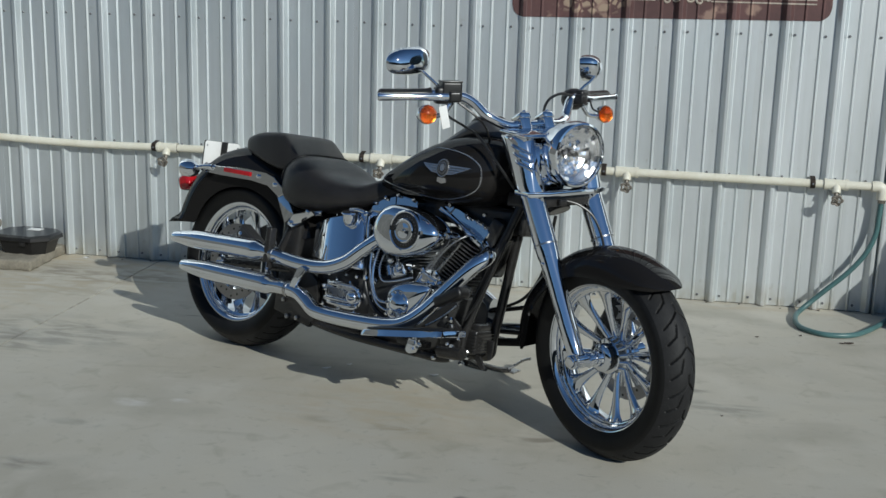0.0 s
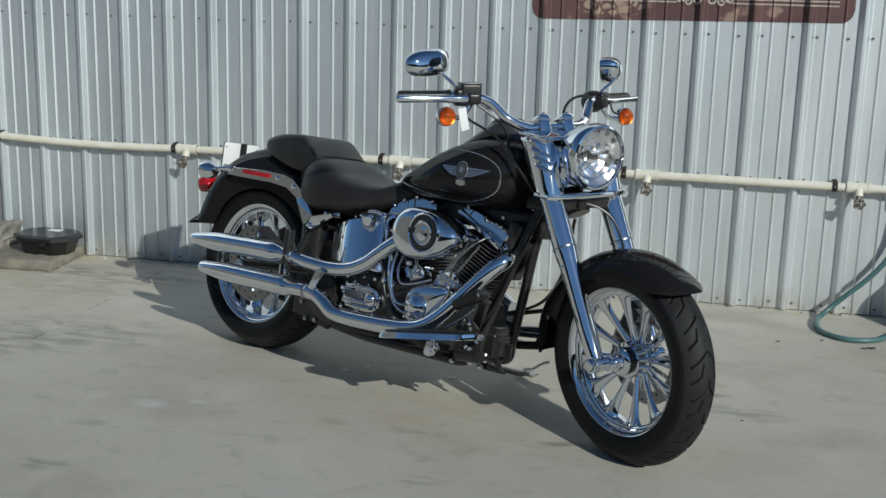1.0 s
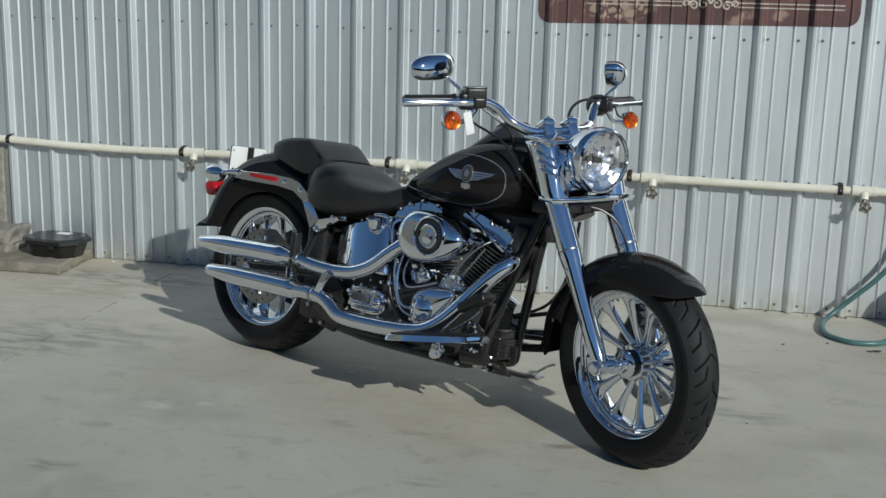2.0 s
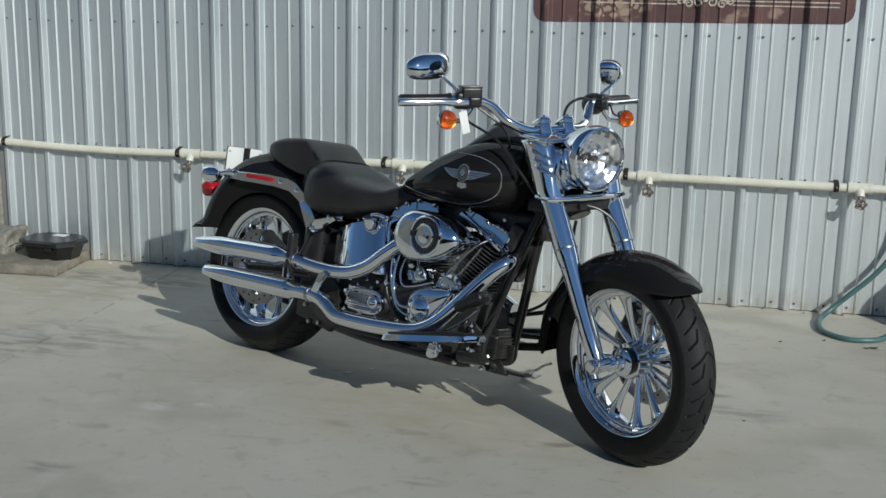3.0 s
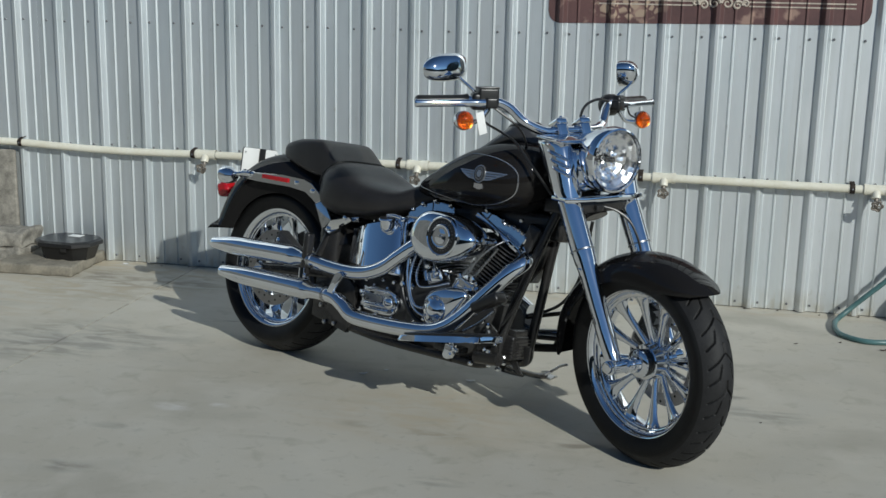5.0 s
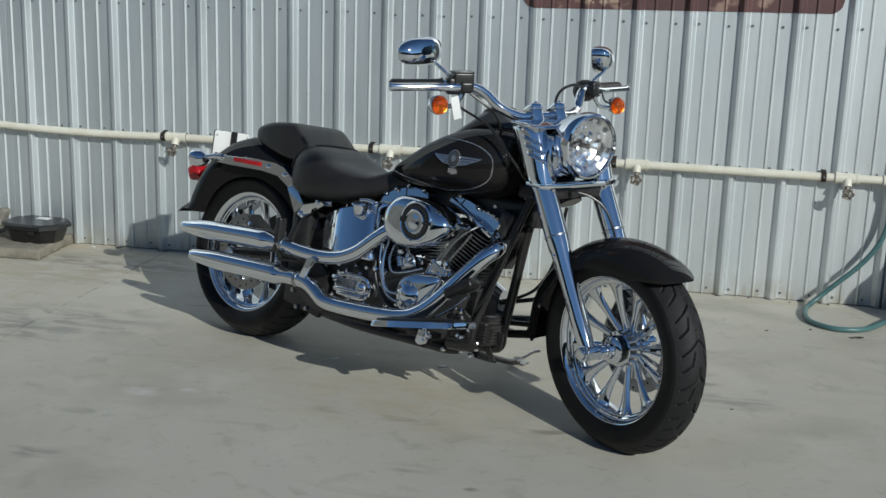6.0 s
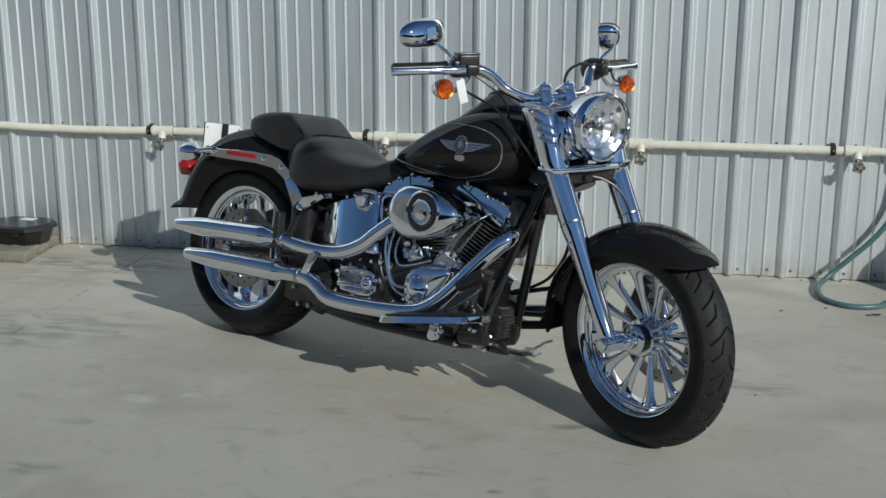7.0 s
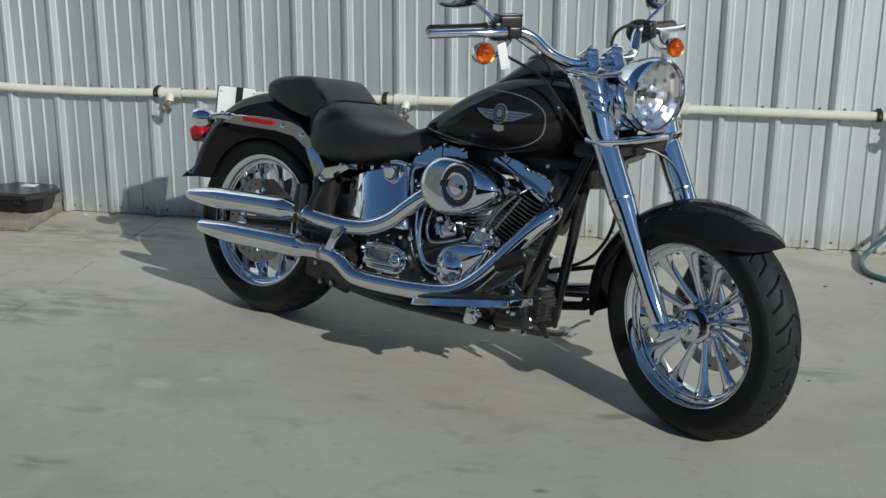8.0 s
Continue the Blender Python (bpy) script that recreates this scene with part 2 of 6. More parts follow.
def sign_material():
    """Faded oxblood paint, scratched and worn through to a paler coat."""
    mat = material("sign_paint", (0.135, 0.070, 0.066), 0.5, vary=0.5, scale=5, dark=(0.080, 0.045, 0.044))
    nt = mat.node_tree
    bs = nt.nodes["Principled BSDF"]
    under = bs.inputs["Base Color"].links[0].from_socket
    coord, n, r, m = (nt.nodes.new(k) for k in ("ShaderNodeTexCoord", "ShaderNodeTexNoise", "ShaderNodeMapRange", "ShaderNodeMixRGB"))
    n.inputs["Scale"].default_value, n.inputs["Detail"].default_value = 9.0, 8.0
    r.inputs["From Min"].default_value, r.inputs["From Max"].default_value = 0.58, 0.66
    nt.links.new(coord.outputs["Object"], n.inputs["Vector"])
    nt.links.new(n.outputs["Fac"], r.inputs["Value"])
    nt.links.new(r.outputs["Result"], m.inputs["Fac"])
    nt.links.new(under, m.inputs["Color1"])
    m.inputs["Color2"].default_value = (0.30, 0.20, 0.16, 1)
    # flaked patches low on the sign
    mp, far, near, fine, cut, both, top = (nt.nodes.new(k) for k in ("ShaderNodeMapping", "ShaderNodeVectorMath", "ShaderNodeMapRange", "ShaderNodeTexVoronoi", "ShaderNodeMapRange", "ShaderNodeMath", "ShaderNodeMixRGB"))
    mp.inputs["Scale"].default_value, mp.inputs["Location"].default_value = (1 / 0.16, 0, 1 / 0.055), (0.34 / 0.16, 0, -0.075 / 0.055)
    nt.links.new(coord.outputs["Object"], mp.inputs["Vector"])
    far.operation, both.operation = "LENGTH", "MULTIPLY"
    nt.links.new(mp.outputs["Vector"], far.inputs[0])
    near.inputs["From Min"].default_value, near.inputs["From Max"].default_value = 1.15, 0.7
    nt.links.new(far.outputs["Value"], near.inputs["Value"])
    fine.feature = "DISTANCE_TO_EDGE"
    fine.inputs["Scale"].default_value = 26.0
    nt.links.new(coord.outputs["Object"], fine.inputs["Vector"])
    cut.inputs["From Min"].default_value, cut.inputs["From Max"].default_value = 0.08, 0.16
    nt.links.new(fine.outputs["Distance"], cut.inputs["Value"])
    nt.links.new(near.outputs["Result"], both.inputs[0])
    nt.links.new(cut.outputs["Result"], both.inputs[1])
    nt.links.new(both.outputs[0], top.inputs["Fac"])
    nt.links.new(m.outputs["Color"], top.inputs["Color1"])
    top.inputs["Color2"].default_value = (0.36, 0.27, 0.20, 1)
    nt.links.new(top.outputs["Color"], bs.inputs["Base Color"])
    return mat


CONCRETE, SIGN = ground_material(), sign_material()


# ---- mesh helpers ----
def part(name, bm, mat, parent=None, label="", m=None, sharp=38):
    """Links a bmesh as one mesh object under a thing or a part."""
    if m is not None:
        bm.transform(m)
    bmesh.ops.recalc_face_normals(bm, faces=bm.faces[:])
    for f in bm.faces:
        f.smooth = True
    for e in bm.edges:
        if len(e.link_faces) == 2 and (e.calc_face_angle(0) > radians(sharp) or max(len(f.verts) for f in e.link_faces) > 7):
            e.smooth = False
    me = bpy.data.meshes.new(name)
    bm.to_mesh(me)
    bm.free()
    me.materials.append(mat)
    ob = new(name, me)
    if parent:
        ob.parent = parent
    if label:
        tagged(ob, label)
    return ob


def empty(name, m):
    ob = new(name)
    ob.empty_display_size = 0.1
    ob.matrix_world = m
    return ob


def loft(rings, closed=True, caps=True, bm=None, loop=False):
    """Skins equal rings of points. loop: the last ring joins the first."""
    bm = bm or bmesh.new()
    rows = [[bm.verts.new(p) for p in ring] for ring in rings]
    n = len(rows[0])
    pairs = list(zip(rows, rows[1:])) + ([(rows[-1], rows[0])] if loop else [])
    for a, b in pairs:
        for i in range(n if closed else n - 1):
            j = (i + 1) % n
            bm.faces.new((a[i], a[j], b[j], b[i]))
    if caps and closed and not loop:
        bm.faces.new(rows[0][::-1])
        bm.faces.new(rows[-1])
    return bm


def smooth_path(pts, sub=6):
    """Points on a Catmull-Rom curve; each point may carry extra values (radii)."""
    P = [np.array(p, float) for p in pts]
    if len(P) < 3:
        return P
    Q = [2 * P[0] - P[1]] + P + [2 * P[-1] - P[-2]]
    out = []
    for i in range(1, len(Q) - 2):
        a, b, c, d = Q[i - 1:i + 3]
        for k in range(sub):
            t = k / sub
            out.append(0.5 * (2 * b + (c - a) * t + (2 * a - 5 * b + 4 * c - d) * t * t + (3 * b - a - 3 * c + d) * t ** 3))
    out.append(P[-1])
    return out


def tube(pts, r=0.01, seg=12, sub=6, bm=None, flat=1.0, caps=True):
    """A round (or flattened) bar along a smooth path. Points are (x, y, z) or (x, y, z, radius)."""
    path = smooth_path(pts, sub)
    C = [Vector(p[:3]) for p in path]
    R = [float(p[3]) if len(p) > 3 else r for p in path]
    rings, up = [], None
    for i, c in enumerate(C):
        t = (C[min(i + 1, len(C) - 1)] - C[max(i - 1, 0)]).normalized()
        if up is None:
            up = t.orthogonal().normalized() if abs(t.z) > 0.95 else (Vector((0, 0, 1)) - t * t.z).normalized()
        up = (up - t * up.dot(t)).normalized()
        side = t.cross(up)
        rings.append([c + R[i] * (side * math.cos(a) + up * math.sin(a) * flat) for a in (2 * math.pi * k / seg for k in range(seg))])
    return loft(rings, caps=caps, bm=bm)


def lathe(profile, centre, seg=48, axis="y", loop=False, bm=None):
    """Turns (radius, along) pairs round an axis through centre."""
    rings = []
    for k in range(seg):
        a = 2 * math.pi * k / seg
        ca, sa = math.cos(a), math.sin(a)
        ring = []
        for r, h in profile:
            p = {"y": (r * ca, h, r * sa), "x": (h, r * ca, r * sa), "z": (r * ca, r * sa, h)}[axis]
            ring.append(Vector(centre) + Vector(p))
        rings.append(ring)
    bm = loft(rings, closed=loop, caps=False, bm=bm, loop=True)
    bmesh.ops.remove_doubles(bm, verts=bm.verts[:], dist=1e-5)
    return bm


def box(centre, size, bevel=0.004, m=None, bm=None, seg=2):
    """A block with rounded edges, turned by m about its centre."""
    part_bm = bmesh.new()
    bmesh.ops.create_cube(part_bm, size=1, matrix=Matrix.Diagonal((*size, 1)))
    if bevel:
        bmesh.ops.bevel(part_bm, geom=part_bm.edges[:], offset=min(bevel, min(size) * 0.45), segments=seg, affect="EDGES", profile=0.6)
    part_bm.transform(Matrix.Translation(centre) @ (m or Matrix()))
    return merge(bm, part_bm)


def merge(bm, other):
    """Adds another bmesh to bm (or returns it when bm is None)."""
    if bm is None:
        return other
    me = bpy.data.meshes.new("join")
    other.to_mesh(me)
    other.free()
    bm.from_mesh(me)
    bpy.data.meshes.remove(me)
    return bm


def prism(outline, y0, y1, bevel=0.002, bm=None, plane="xz", seg=2):
    """A flat outline given thickness, with rounded rims."""
    p = bmesh.new()
    make = {"xz": lambda u, v, d: (u, d, v), "yz": lambda u, v, d: (d, u, v), "xy": lambda u, v, d: (u, v, d)}[plane]
    bot = [p.verts.new(make(u, v, y0)) for u, v in outline]
    top = [p.verts.new(make(u, v, y1)) for u, v in outline]
    n = len(outline)
    p.faces.new(bot)
    p.faces.new(top[::-1])
    for i in range(n):
        p.faces.new((bot[i], top[i], top[(i + 1) % n], bot[(i + 1) % n]))
    if bevel:
        rim = [e for e in p.edges if (e.verts[0] in bot) == (e.verts[1] in bot)]
        bmesh.ops.bevel(p, geom=rim, offset=bevel, segments=seg, affect="EDGES", profile=0.6)
    return merge(bm, p)


def bolt(at, way, r=0.007, h=0.006, bm=None):
    """A domed hexagon head at a place, facing a way."""
    p = bmesh.new()
    turn = Vector(way).to_track_quat("Z", "Y").to_matrix().to_4x4()
    rings = [[(q * math.cos(k * math.pi / 3), q * math.sin(k * math.pi / 3), z) for k in range(6)] for q, z in ((r, 0), (r, h * 0.7), (r * 0.6, h))]
    loft(rings, bm=p)
    p.transform(Matrix.Translation(at) @ turn)
    return merge(bm, p)


def dome(outline, y0, layers, bm=None):
    """A rounded cover: an outline that stands from y0 and closes in towards its middle; layers: (y, scale)."""
    pts = [tuple(float(v) for v in p) for p in smooth_path(list(outline) + list(outline[:1]), 4)][:-1]
    cu, cv = sum(p[0] for p in pts) / len(pts), sum(p[1] for p in pts) / len(pts)
    path = smooth_path([(y0, 1.0)] + list(layers), 3)
    return loft([[(cu + (u - cu) * q, y, cv + (v - cv) * q) for u, v in pts] for y, q in path], bm=bm)


def superring(x, zb, zt, hw, n=28, power=2.5, mid=0.5, lift=0.0):
    """A rounded cross-section at x, between heights zb and zt, hw wide either side; mid: where it is widest."""
    zm = zb + (zt - zb) * mid
    ring = []
    for k in range(n):
        a = 2 * math.pi * k / n
        c, s = math.cos(a), math.sin(a)
        y = hw * math.copysign(abs(c) ** (2 / power), c)
        z = math.copysign(abs(s) ** (2 / power), s)
        z = zm + z * ((zt - zm) if z > 0 else (zm - zb)) + lift * (abs(y) / max(hw, 1e-6)) ** 2 * (1 if s > 0 else 0)
        ring.append((x, y, z))
    return ring


def station(table, steps=5):
    """Smoothly fills in a table of loft stations."""
    return [tuple(float(v) for v in p) for p in smooth_path(table, steps)]


# ---- the ground ----
def ground():
    """One concrete sheet to the horizon with a sawn joint that runs out from the wall."""
    bm = bmesh.new()
    J, W, D = -1.10, 0.0028, 0.006
    xs = [(-60, 0), (-8, 0), (J - W, 0), (J - W + 0.0004, -D), (J + W - 0.0004, -D), (J + W, 0), (4, 0), (60, 0)]
    rings = [[(x, y, z) for x, z in xs] for y in (-80, -12, -6, -3, -1.5, 0.3)]
    loft(rings, closed=False, caps=False, bm=bm)
    return tagged(part("ground", bm, CONCRETE), "pale grey trowelled concrete yard with scuffs and a sawn joint", "ground", kind="structure")


ground()

# ---- the sheet-metal wall ----
PITCH, RIB = 0.2286, 0.0258
MINOR = (0.0740, -0.0830)
RIB_AT = [0.010 + PITCH * (i - 9) for i in range(-7, 20)]


def rolled(corners, soft):
    """Rounds the corners of a folded section; soft: how far each bend reaches."""
    out = []
    for k, (u, h) in enumerate(corners):
        L = soft[k]
        a, b = np.array(corners[k - 1] if k else (u - 1.0, h)), np.array(corners[k + 1] if k + 1 < len(corners) else (u + 1.0, h))
        c = np.array((u, h))
        p, q = c + (a - c) / np.linalg.norm(a - c) * L, c + (b - c) / np.linalg.norm(b - c) * L
        for t in (-0.3, 0.0, 0.25, 0.5, 0.75, 1.0, 1.3):
            v = p + (p - c) * -t if t < 0 else q + (q - c) * (t - 1) if t > 1 else p * (1 - t) ** 2 + 2 * c * t * (1 - t) + q * t * t
            out.append((float(v[0]), float(v[1])))
    return out


def section():
    """One pitch of the sheet: a tall rib in the middle and two small stiffening ribs."""
    out = []
    for m, half, top, h, r in ((MINOR[1], 0.0070, 0.0016, 0.0062, 0.0012), (0.0, 0.0250, 0.0085, RIB, 0.0032), (MINOR[0], 0.0070, 0.0016, 0.0062, 0.0012)):
        out += rolled([(m - half, 0.0), (m - top, h), (m + top, h), (m + half, 0.0)], (r, r, r, r))
    return out


SECTION = section()
SECTION_U, SECTION_H = [p[0] for p in SECTION], [p[1] for p in SECTION]


def profile(x):
    """How far the ribbed sheet stands out at x."""
    u = (x - RIB_AT[0] + PITCH / 2) % PITCH - PITCH / 2
    return -float(np.interp(u, SECTION_U, SECTION_H))


def breaks(x0, x1):
    """All the x at which the sheet folds, between x0 and x1."""
    marks = {round(x0, 5), round(x1, 5)}
    for c in [RIB_AT[0] + PITCH * k for k in range(-3, 32)]:
        marks |= {round(c + u, 5) for u in SECTION_U if x0 < c + u < x1}
    return sorted(marks)


def sheet(x0, x1, z0, z1, out, thick, bottom=None):
    """A strip of sheet that follows the ribs. bottom: gives the lower edge at x."""
    bm = bmesh.new()
    xs = breaks(x0, x1)
    front, rear = [], []
    for x in xs:
        lo = bottom(x) if bottom else z0
        front.append([(x, profile(x) - out, lo), (x, profile(x) - out, z1)])
        rear.append([(x, profile(x) - out + thick, lo), (x, profile(x) - out + thick, z1)])
    rings = [[f[0], f[1], r[1], r[0]] for f, r in zip(front, rear)]
    return loft(rings, bm=bm)


WALL_X0, WALL_X1, WALL_H = RIB_AT[0] - PITCH / 2, 2.318, 3.4
bm = box(((WALL_X0 + WALL_X1) / 2, 0.085, WALL_H / 2), (WALL_X1 - WALL_X0, 0.15, WALL_H), 0)
wall = tagged(part("wall_north", bm, DARK_PANEL), "long wall clad in ribbed pale grey painted steel sheets", "wall", kind="structure")
width = 4 * PITCH
first = sheet(WALL_X0, WALL_X0 + width, 0.004, WALL_H, 0, 0.004)
first_panel = part("panel", first, SHEET, wall, sharp=26)
k = 1
while WALL_X0 + width * k < WALL_X1 - 0.3:
    p = new("panel", first_panel.data)
    p.parent, p.location = wall, (width * k, -0.0006 * (k % 2), 0)
    k += 1
part("panel", sheet(WALL_X0 + width * k, WALL_X1, 0.004, WALL_H, 0, 0.004), SHEET, wall, sharp=26)
part("corner_trim", box((WALL_X1 + 0.004, -0.012, WALL_H / 2), (0.012, 0.045, WALL_H), 0.003), SHEET, wall)
screw_mesh = None
for c in RIB_AT:
    for s in (-0.062, 0.038):
        for z in (0.030, 0.600, 1.211, 2.4):
            if c + s > WALL_X1 - 0.01:
                continue
            if screw_mesh is None:
                ob = part("screw", bolt((0, 0, 0), (0, -1, 0), 0.0058, 0.006), SCREW, wall)
                screw_mesh = ob.data
            else:
                ob = new("screw", screw_mesh)
                ob.parent = wall
            ob.location = (c + s, -0.001, z + random.uniform(-0.004, 0.004) + (0.005 * max(0.0, c) if z == 1.211 else 0))

# ---- beyond the wall's corner: a recessed dark roll-up door, and the wall's return ----
bm = bmesh.new()
slats = []
for i in range(34):
    z = 0.02 + i * 0.1
    slats += [(0.42, z), (0.405, z + 0.012), (0.405, z + 0.085), (0.42, z + 0.097)]
loft([[(x, y, z) for y, z in slats] for x in (2.33, 5.6)], closed=False, caps=False, bm=bm)
tagged(part("door_1", bm, DARK_PANEL, sharp=15), "dark slatted roll-up door set back in shade", "door", kind="structure")
tagged(part("wall_east", box((2.31, 0.30, WALL_H / 2), (0.02, 0.27, WALL_H), 0), DARK_PANEL), "dark side of the door recess", "wall", kind="structure")
tagged(part("wall_north_far", box((7.6, 0.1, WALL_H / 2), (4.0, 0.2, WALL_H), 0), SHEET), "plain pale grey metal wall beyond the door", "wall", kind="structure")


# Unseen walls, added so the chrome reflects a dark and grey skyline.
for side_name, at, size, mat in (("wall_south", (0, -26, 3.2), (80, 0.4, 6.4), SURROUND), ("wall_west", (-30, -12, 4.5), (0.4, 28, 9.0), SURROUND_GREY), ("wall_far_east", (34, -12, 3.0), (0.4, 28, 6.0), SURROUND)):
    tagged(part(side_name, box(at, size, 0), mat), "plain unseen wall added for the chrome to reflect", "wall", kind="structure")


def drum():
    """An unseen dark drum added beside the door; its sloping shoulder and rolled mouth are shaped to cast the wall's
    shadow.
    """
    # Radii follow the shadow edge wanted on the wall.
    prof = [(0.0, 0), (0.395, 0), (0.402, 0.012), (0.392, 0.10), (0.398, 0.108), (0.398, 0.122), (0.386, 0.13), (0.372, 0.30), (0.378, 0.308), (0.378, 0.322), (0.368, 0.33),
            (0.345, 0.44), (0.315, 0.47), (0.292, 0.50), (0.265, 0.54), (0.245, 0.60), (0.228, 0.64), (0.206, 0.71), (0.195, 0.86), (0.203, 0.872), (0.195, 0.885), (0.182, 0.87), (0, 0.80)]
    ob = empty("drum", pose(3.00, -0.42, 0.001))
    part("shell", lathe(prof, (0, 0, 0), 40, "z"), UNSEEN_DRUM, ob)
    return tagged(ob, "unseen drum added by the door to cast the wall shadow", "drum")


drum()


# ---- the painted sign ----
def sign():
    """An oxblood painted board-shaped sign that follows the ribs, with a cream double rule and a scroll."""
    x0, x1, z0, r = 0.635, 2.02, 1.262, 0.055

    def bottom(x):
        d, low = min(x - x0, x1 - x), z0 + 0.016 * (x - x0)
        return low if d > r else low + r - math.sqrt(max(0, r * r - (r - d) ** 2))

    ob = empty("sign", pose(1.33, 0, z0))
    shift = Matrix.Translation((-1.33, 0, -z0))
    bm = bmesh.new()
    xs = sorted(set(breaks(x0, x1)) | {round(v + s * i * r / 8, 5) for i in range(9) for v, s in ((x0, 1), (x1, -1))})
    rings = [[(x, profile(x) - 0.003, bottom(x)), (x, profile(x) - 0.003, 2.15), (x, profile(x) + 0.001, 2.15), (x, profile(x) + 0.001, bottom(x))] for x in xs]
    loft(rings, bm=bm)
    part("panel", bm, SIGN, ob, m=shift, sharp=26)
    for z in (1.350, 1.368):
        for a, b in ((0.86, 1.27), (1.51, 1.955)):
            bm = bmesh.new()
            rings = [[(x, profile(x) - 0.005, z), (x, profile(x) - 0.005, z + 0.006), (x, profile(x) - 0.002, z + 0.006), (x, profile(x) - 0.002, z)] for x in breaks(a, b)]
            part("rule", loft(rings, bm=bm), CREAM, ob, m=shift, sharp=12)

    def curl(cx, cz, size, hand, turns=1.4):
        pts = []
        for i in range(15):
            a = i / 14 * turns * 2 * math.pi
            q = size * (1 - 0.8 * i / 14)
            x, z = cx + hand * q * math.cos(a), cz + q * math.sin(a)
            pts.append((x, profile(x) - 0.003, z, 0.0068 * (1 - 0.5 * i / 14)))
        return tube(pts, seg=6, sub=2)

    for cx, cz, s, h in ((1.362, 1.364, 0.026, 1), (1.318, 1.356, 0.021, -1), (1.284, 1.364, 0.015, 1),
                         (1.418, 1.364, 0.026, -1), (1.462, 1.356, 0.021, 1), (1.496, 1.364, 0.015, -1)):
        part("scroll", curl(cx, cz, s, h), CREAM, ob, m=shift)
    return tagged(ob, "faded oxblood sign with cream scrollwork on the ribbed wall", "sign")


sign()


# ---- the water pipe with its taps ----
def pipe_z(x):
    sag = 0.010 * math.sin(math.pi * (x + 2.035) / 0.945) if -2.035 < x < -1.09 else 0.0
    return 0.586 + 0.010 * max(0.0, -1.2 - x) + 0.003 * math.sin(x * 2.1) - sag


PIPE_Y, PIPE_R = -0.045, 0.0185
TAPS = (-1.022, 0.050, 1.195, 2.105)
STRAPS = (-2.035, -1.090, -0.044, 1.090, 2.005)


def water_pipe():
    ob = empty("water_pipe", pose(0, PIPE_Y, 0))
    at = Matrix.Translation((0, -PIPE_Y, 0))
    run = [(x, PIPE_Y, pipe_z(x)) for x in np.arange(-3.6, 2.27, 0.17)] + [(2.272, PIPE_Y, pipe_z(2.27))]
    part("pipe_run", tube(run, PIPE_R, 20, 2), PVC, ob, m=at)
    for x in TAPS:
        z = pipe_z(x)
        bm = tube([(x - 0.052, PIPE_Y, z), (x + 0.052, PIPE_Y, z)], 0.0232, 20)
        for s in (-1, 1):
            tube([(x + s * 0.052, PIPE_Y, z), (x + s * 0.038, PIPE_Y, z)], 0.0250, 20, bm=bm)
        tube([(x, PIPE_Y, z), (x, PIPE_Y - 0.020, z - 0.018), (x, PIPE_Y - 0.028, z - 0.034)], 0.0185, 16, bm=bm)
        part("tee", bm, PVC, ob, m=at)
    bm = tube([(2.255, PIPE_Y, pipe_z(2.27)), (2.285, PIPE_Y, pipe_z(2.27)), (2.300, PIPE_Y, pipe_z(2.27) - 0.014), (2.302, PIPE_Y, pipe_z(2.27) - 0.055)], 0.024, 20)
    part("elbow", bm, PVC, ob, m=at)
    return tagged(ob, "cream plastic water pipe strapped along the ribbed wall", "pipe")


def pipe_strap(x):
    z = pipe_z(x)
    ob = empty("pipe_strap", pose(x, 0, z))
    bm = bmesh.new()
    ring = [(-0.012, 0.028)] + [(PIPE_Y - 0.0212 * math.sin(a), 0.0212 * math.cos(a)) for a in np.linspace(0, math.pi, 13)] + [(-0.012, -0.028)]
    rings = [[(u, y, w) for y, w in ring] for u in (-0.011, 0.011)]
    loft(rings, closed=False, caps=False, bm=bm)
    bmesh.ops.solidify(bm, geom=bm.faces[:], thickness=0.0025)
    part("band", bm, STRAP, ob)
    part("screw", bolt((0.0, PIPE_Y - 0.0225, 0.0), (0, -1, 0), 0.005, 0.004), SCREW, ob)
    return tagged(ob, "rusty dark pipe strap screwed to the ribbed wall", "strap", group="straps on the water pipe")


def garden_tap(x):
    """A small brass bib tap with a lobed wheel handle."""
    z = pipe_z(x)
    ob = empty("garden_tap", pose(x, PIPE_Y - 0.026, z - 0.03, 0, 0, 0))
    body = tube([(0, 0.002, 0.004), (0, -0.004, -0.014), (0, -0.016, -0.030), (0, -0.020, -0.044)], 0.0095, 12)
    tube([(0, -0.0195, -0.040), (0, -0.0205, -0.050)], 0.0120, 12, bm=body)
    part("tap_body", body, BRASS, ob)
    part("stem", tube([(0, -0.008, -0.020), (0, -0.044, -0.030)], 0.006, 8), BRASS, ob)
    wheel_bm = bmesh.new()
    c, way = Vector((0, -0.044, -0.030)), Vector((0.12, -0.93, -0.25)).normalized()
    u = Vector((1, 0, 0))
    v = way.cross(u)
    ring = []
    for i in range(40):
        a = 2 * math.pi * i / 40
        q = 0.021 + 0.0035 * math.cos(5 * a)
        ring.append(c + u * q * math.cos(a) + v * q * math.sin(a))
    tube([tuple(p) for p in ring + ring[:1]], 0.0042, 8, 1, bm=wheel_bm)
    for i in range(5):
        tube([tuple(c), tuple(ring[8 * i])], 0.003, 6, bm=wheel_bm)
    part("wheel_handle", wheel_bm, BRASS, ob)
    return tagged(ob, "weathered brass tap with a wheel handle on cream pipe", "tap", group="taps on the water pipe")


water_pipe()
for x in STRAPS:
    pipe_strap(x)
for x in TAPS:
    garden_tap(x)


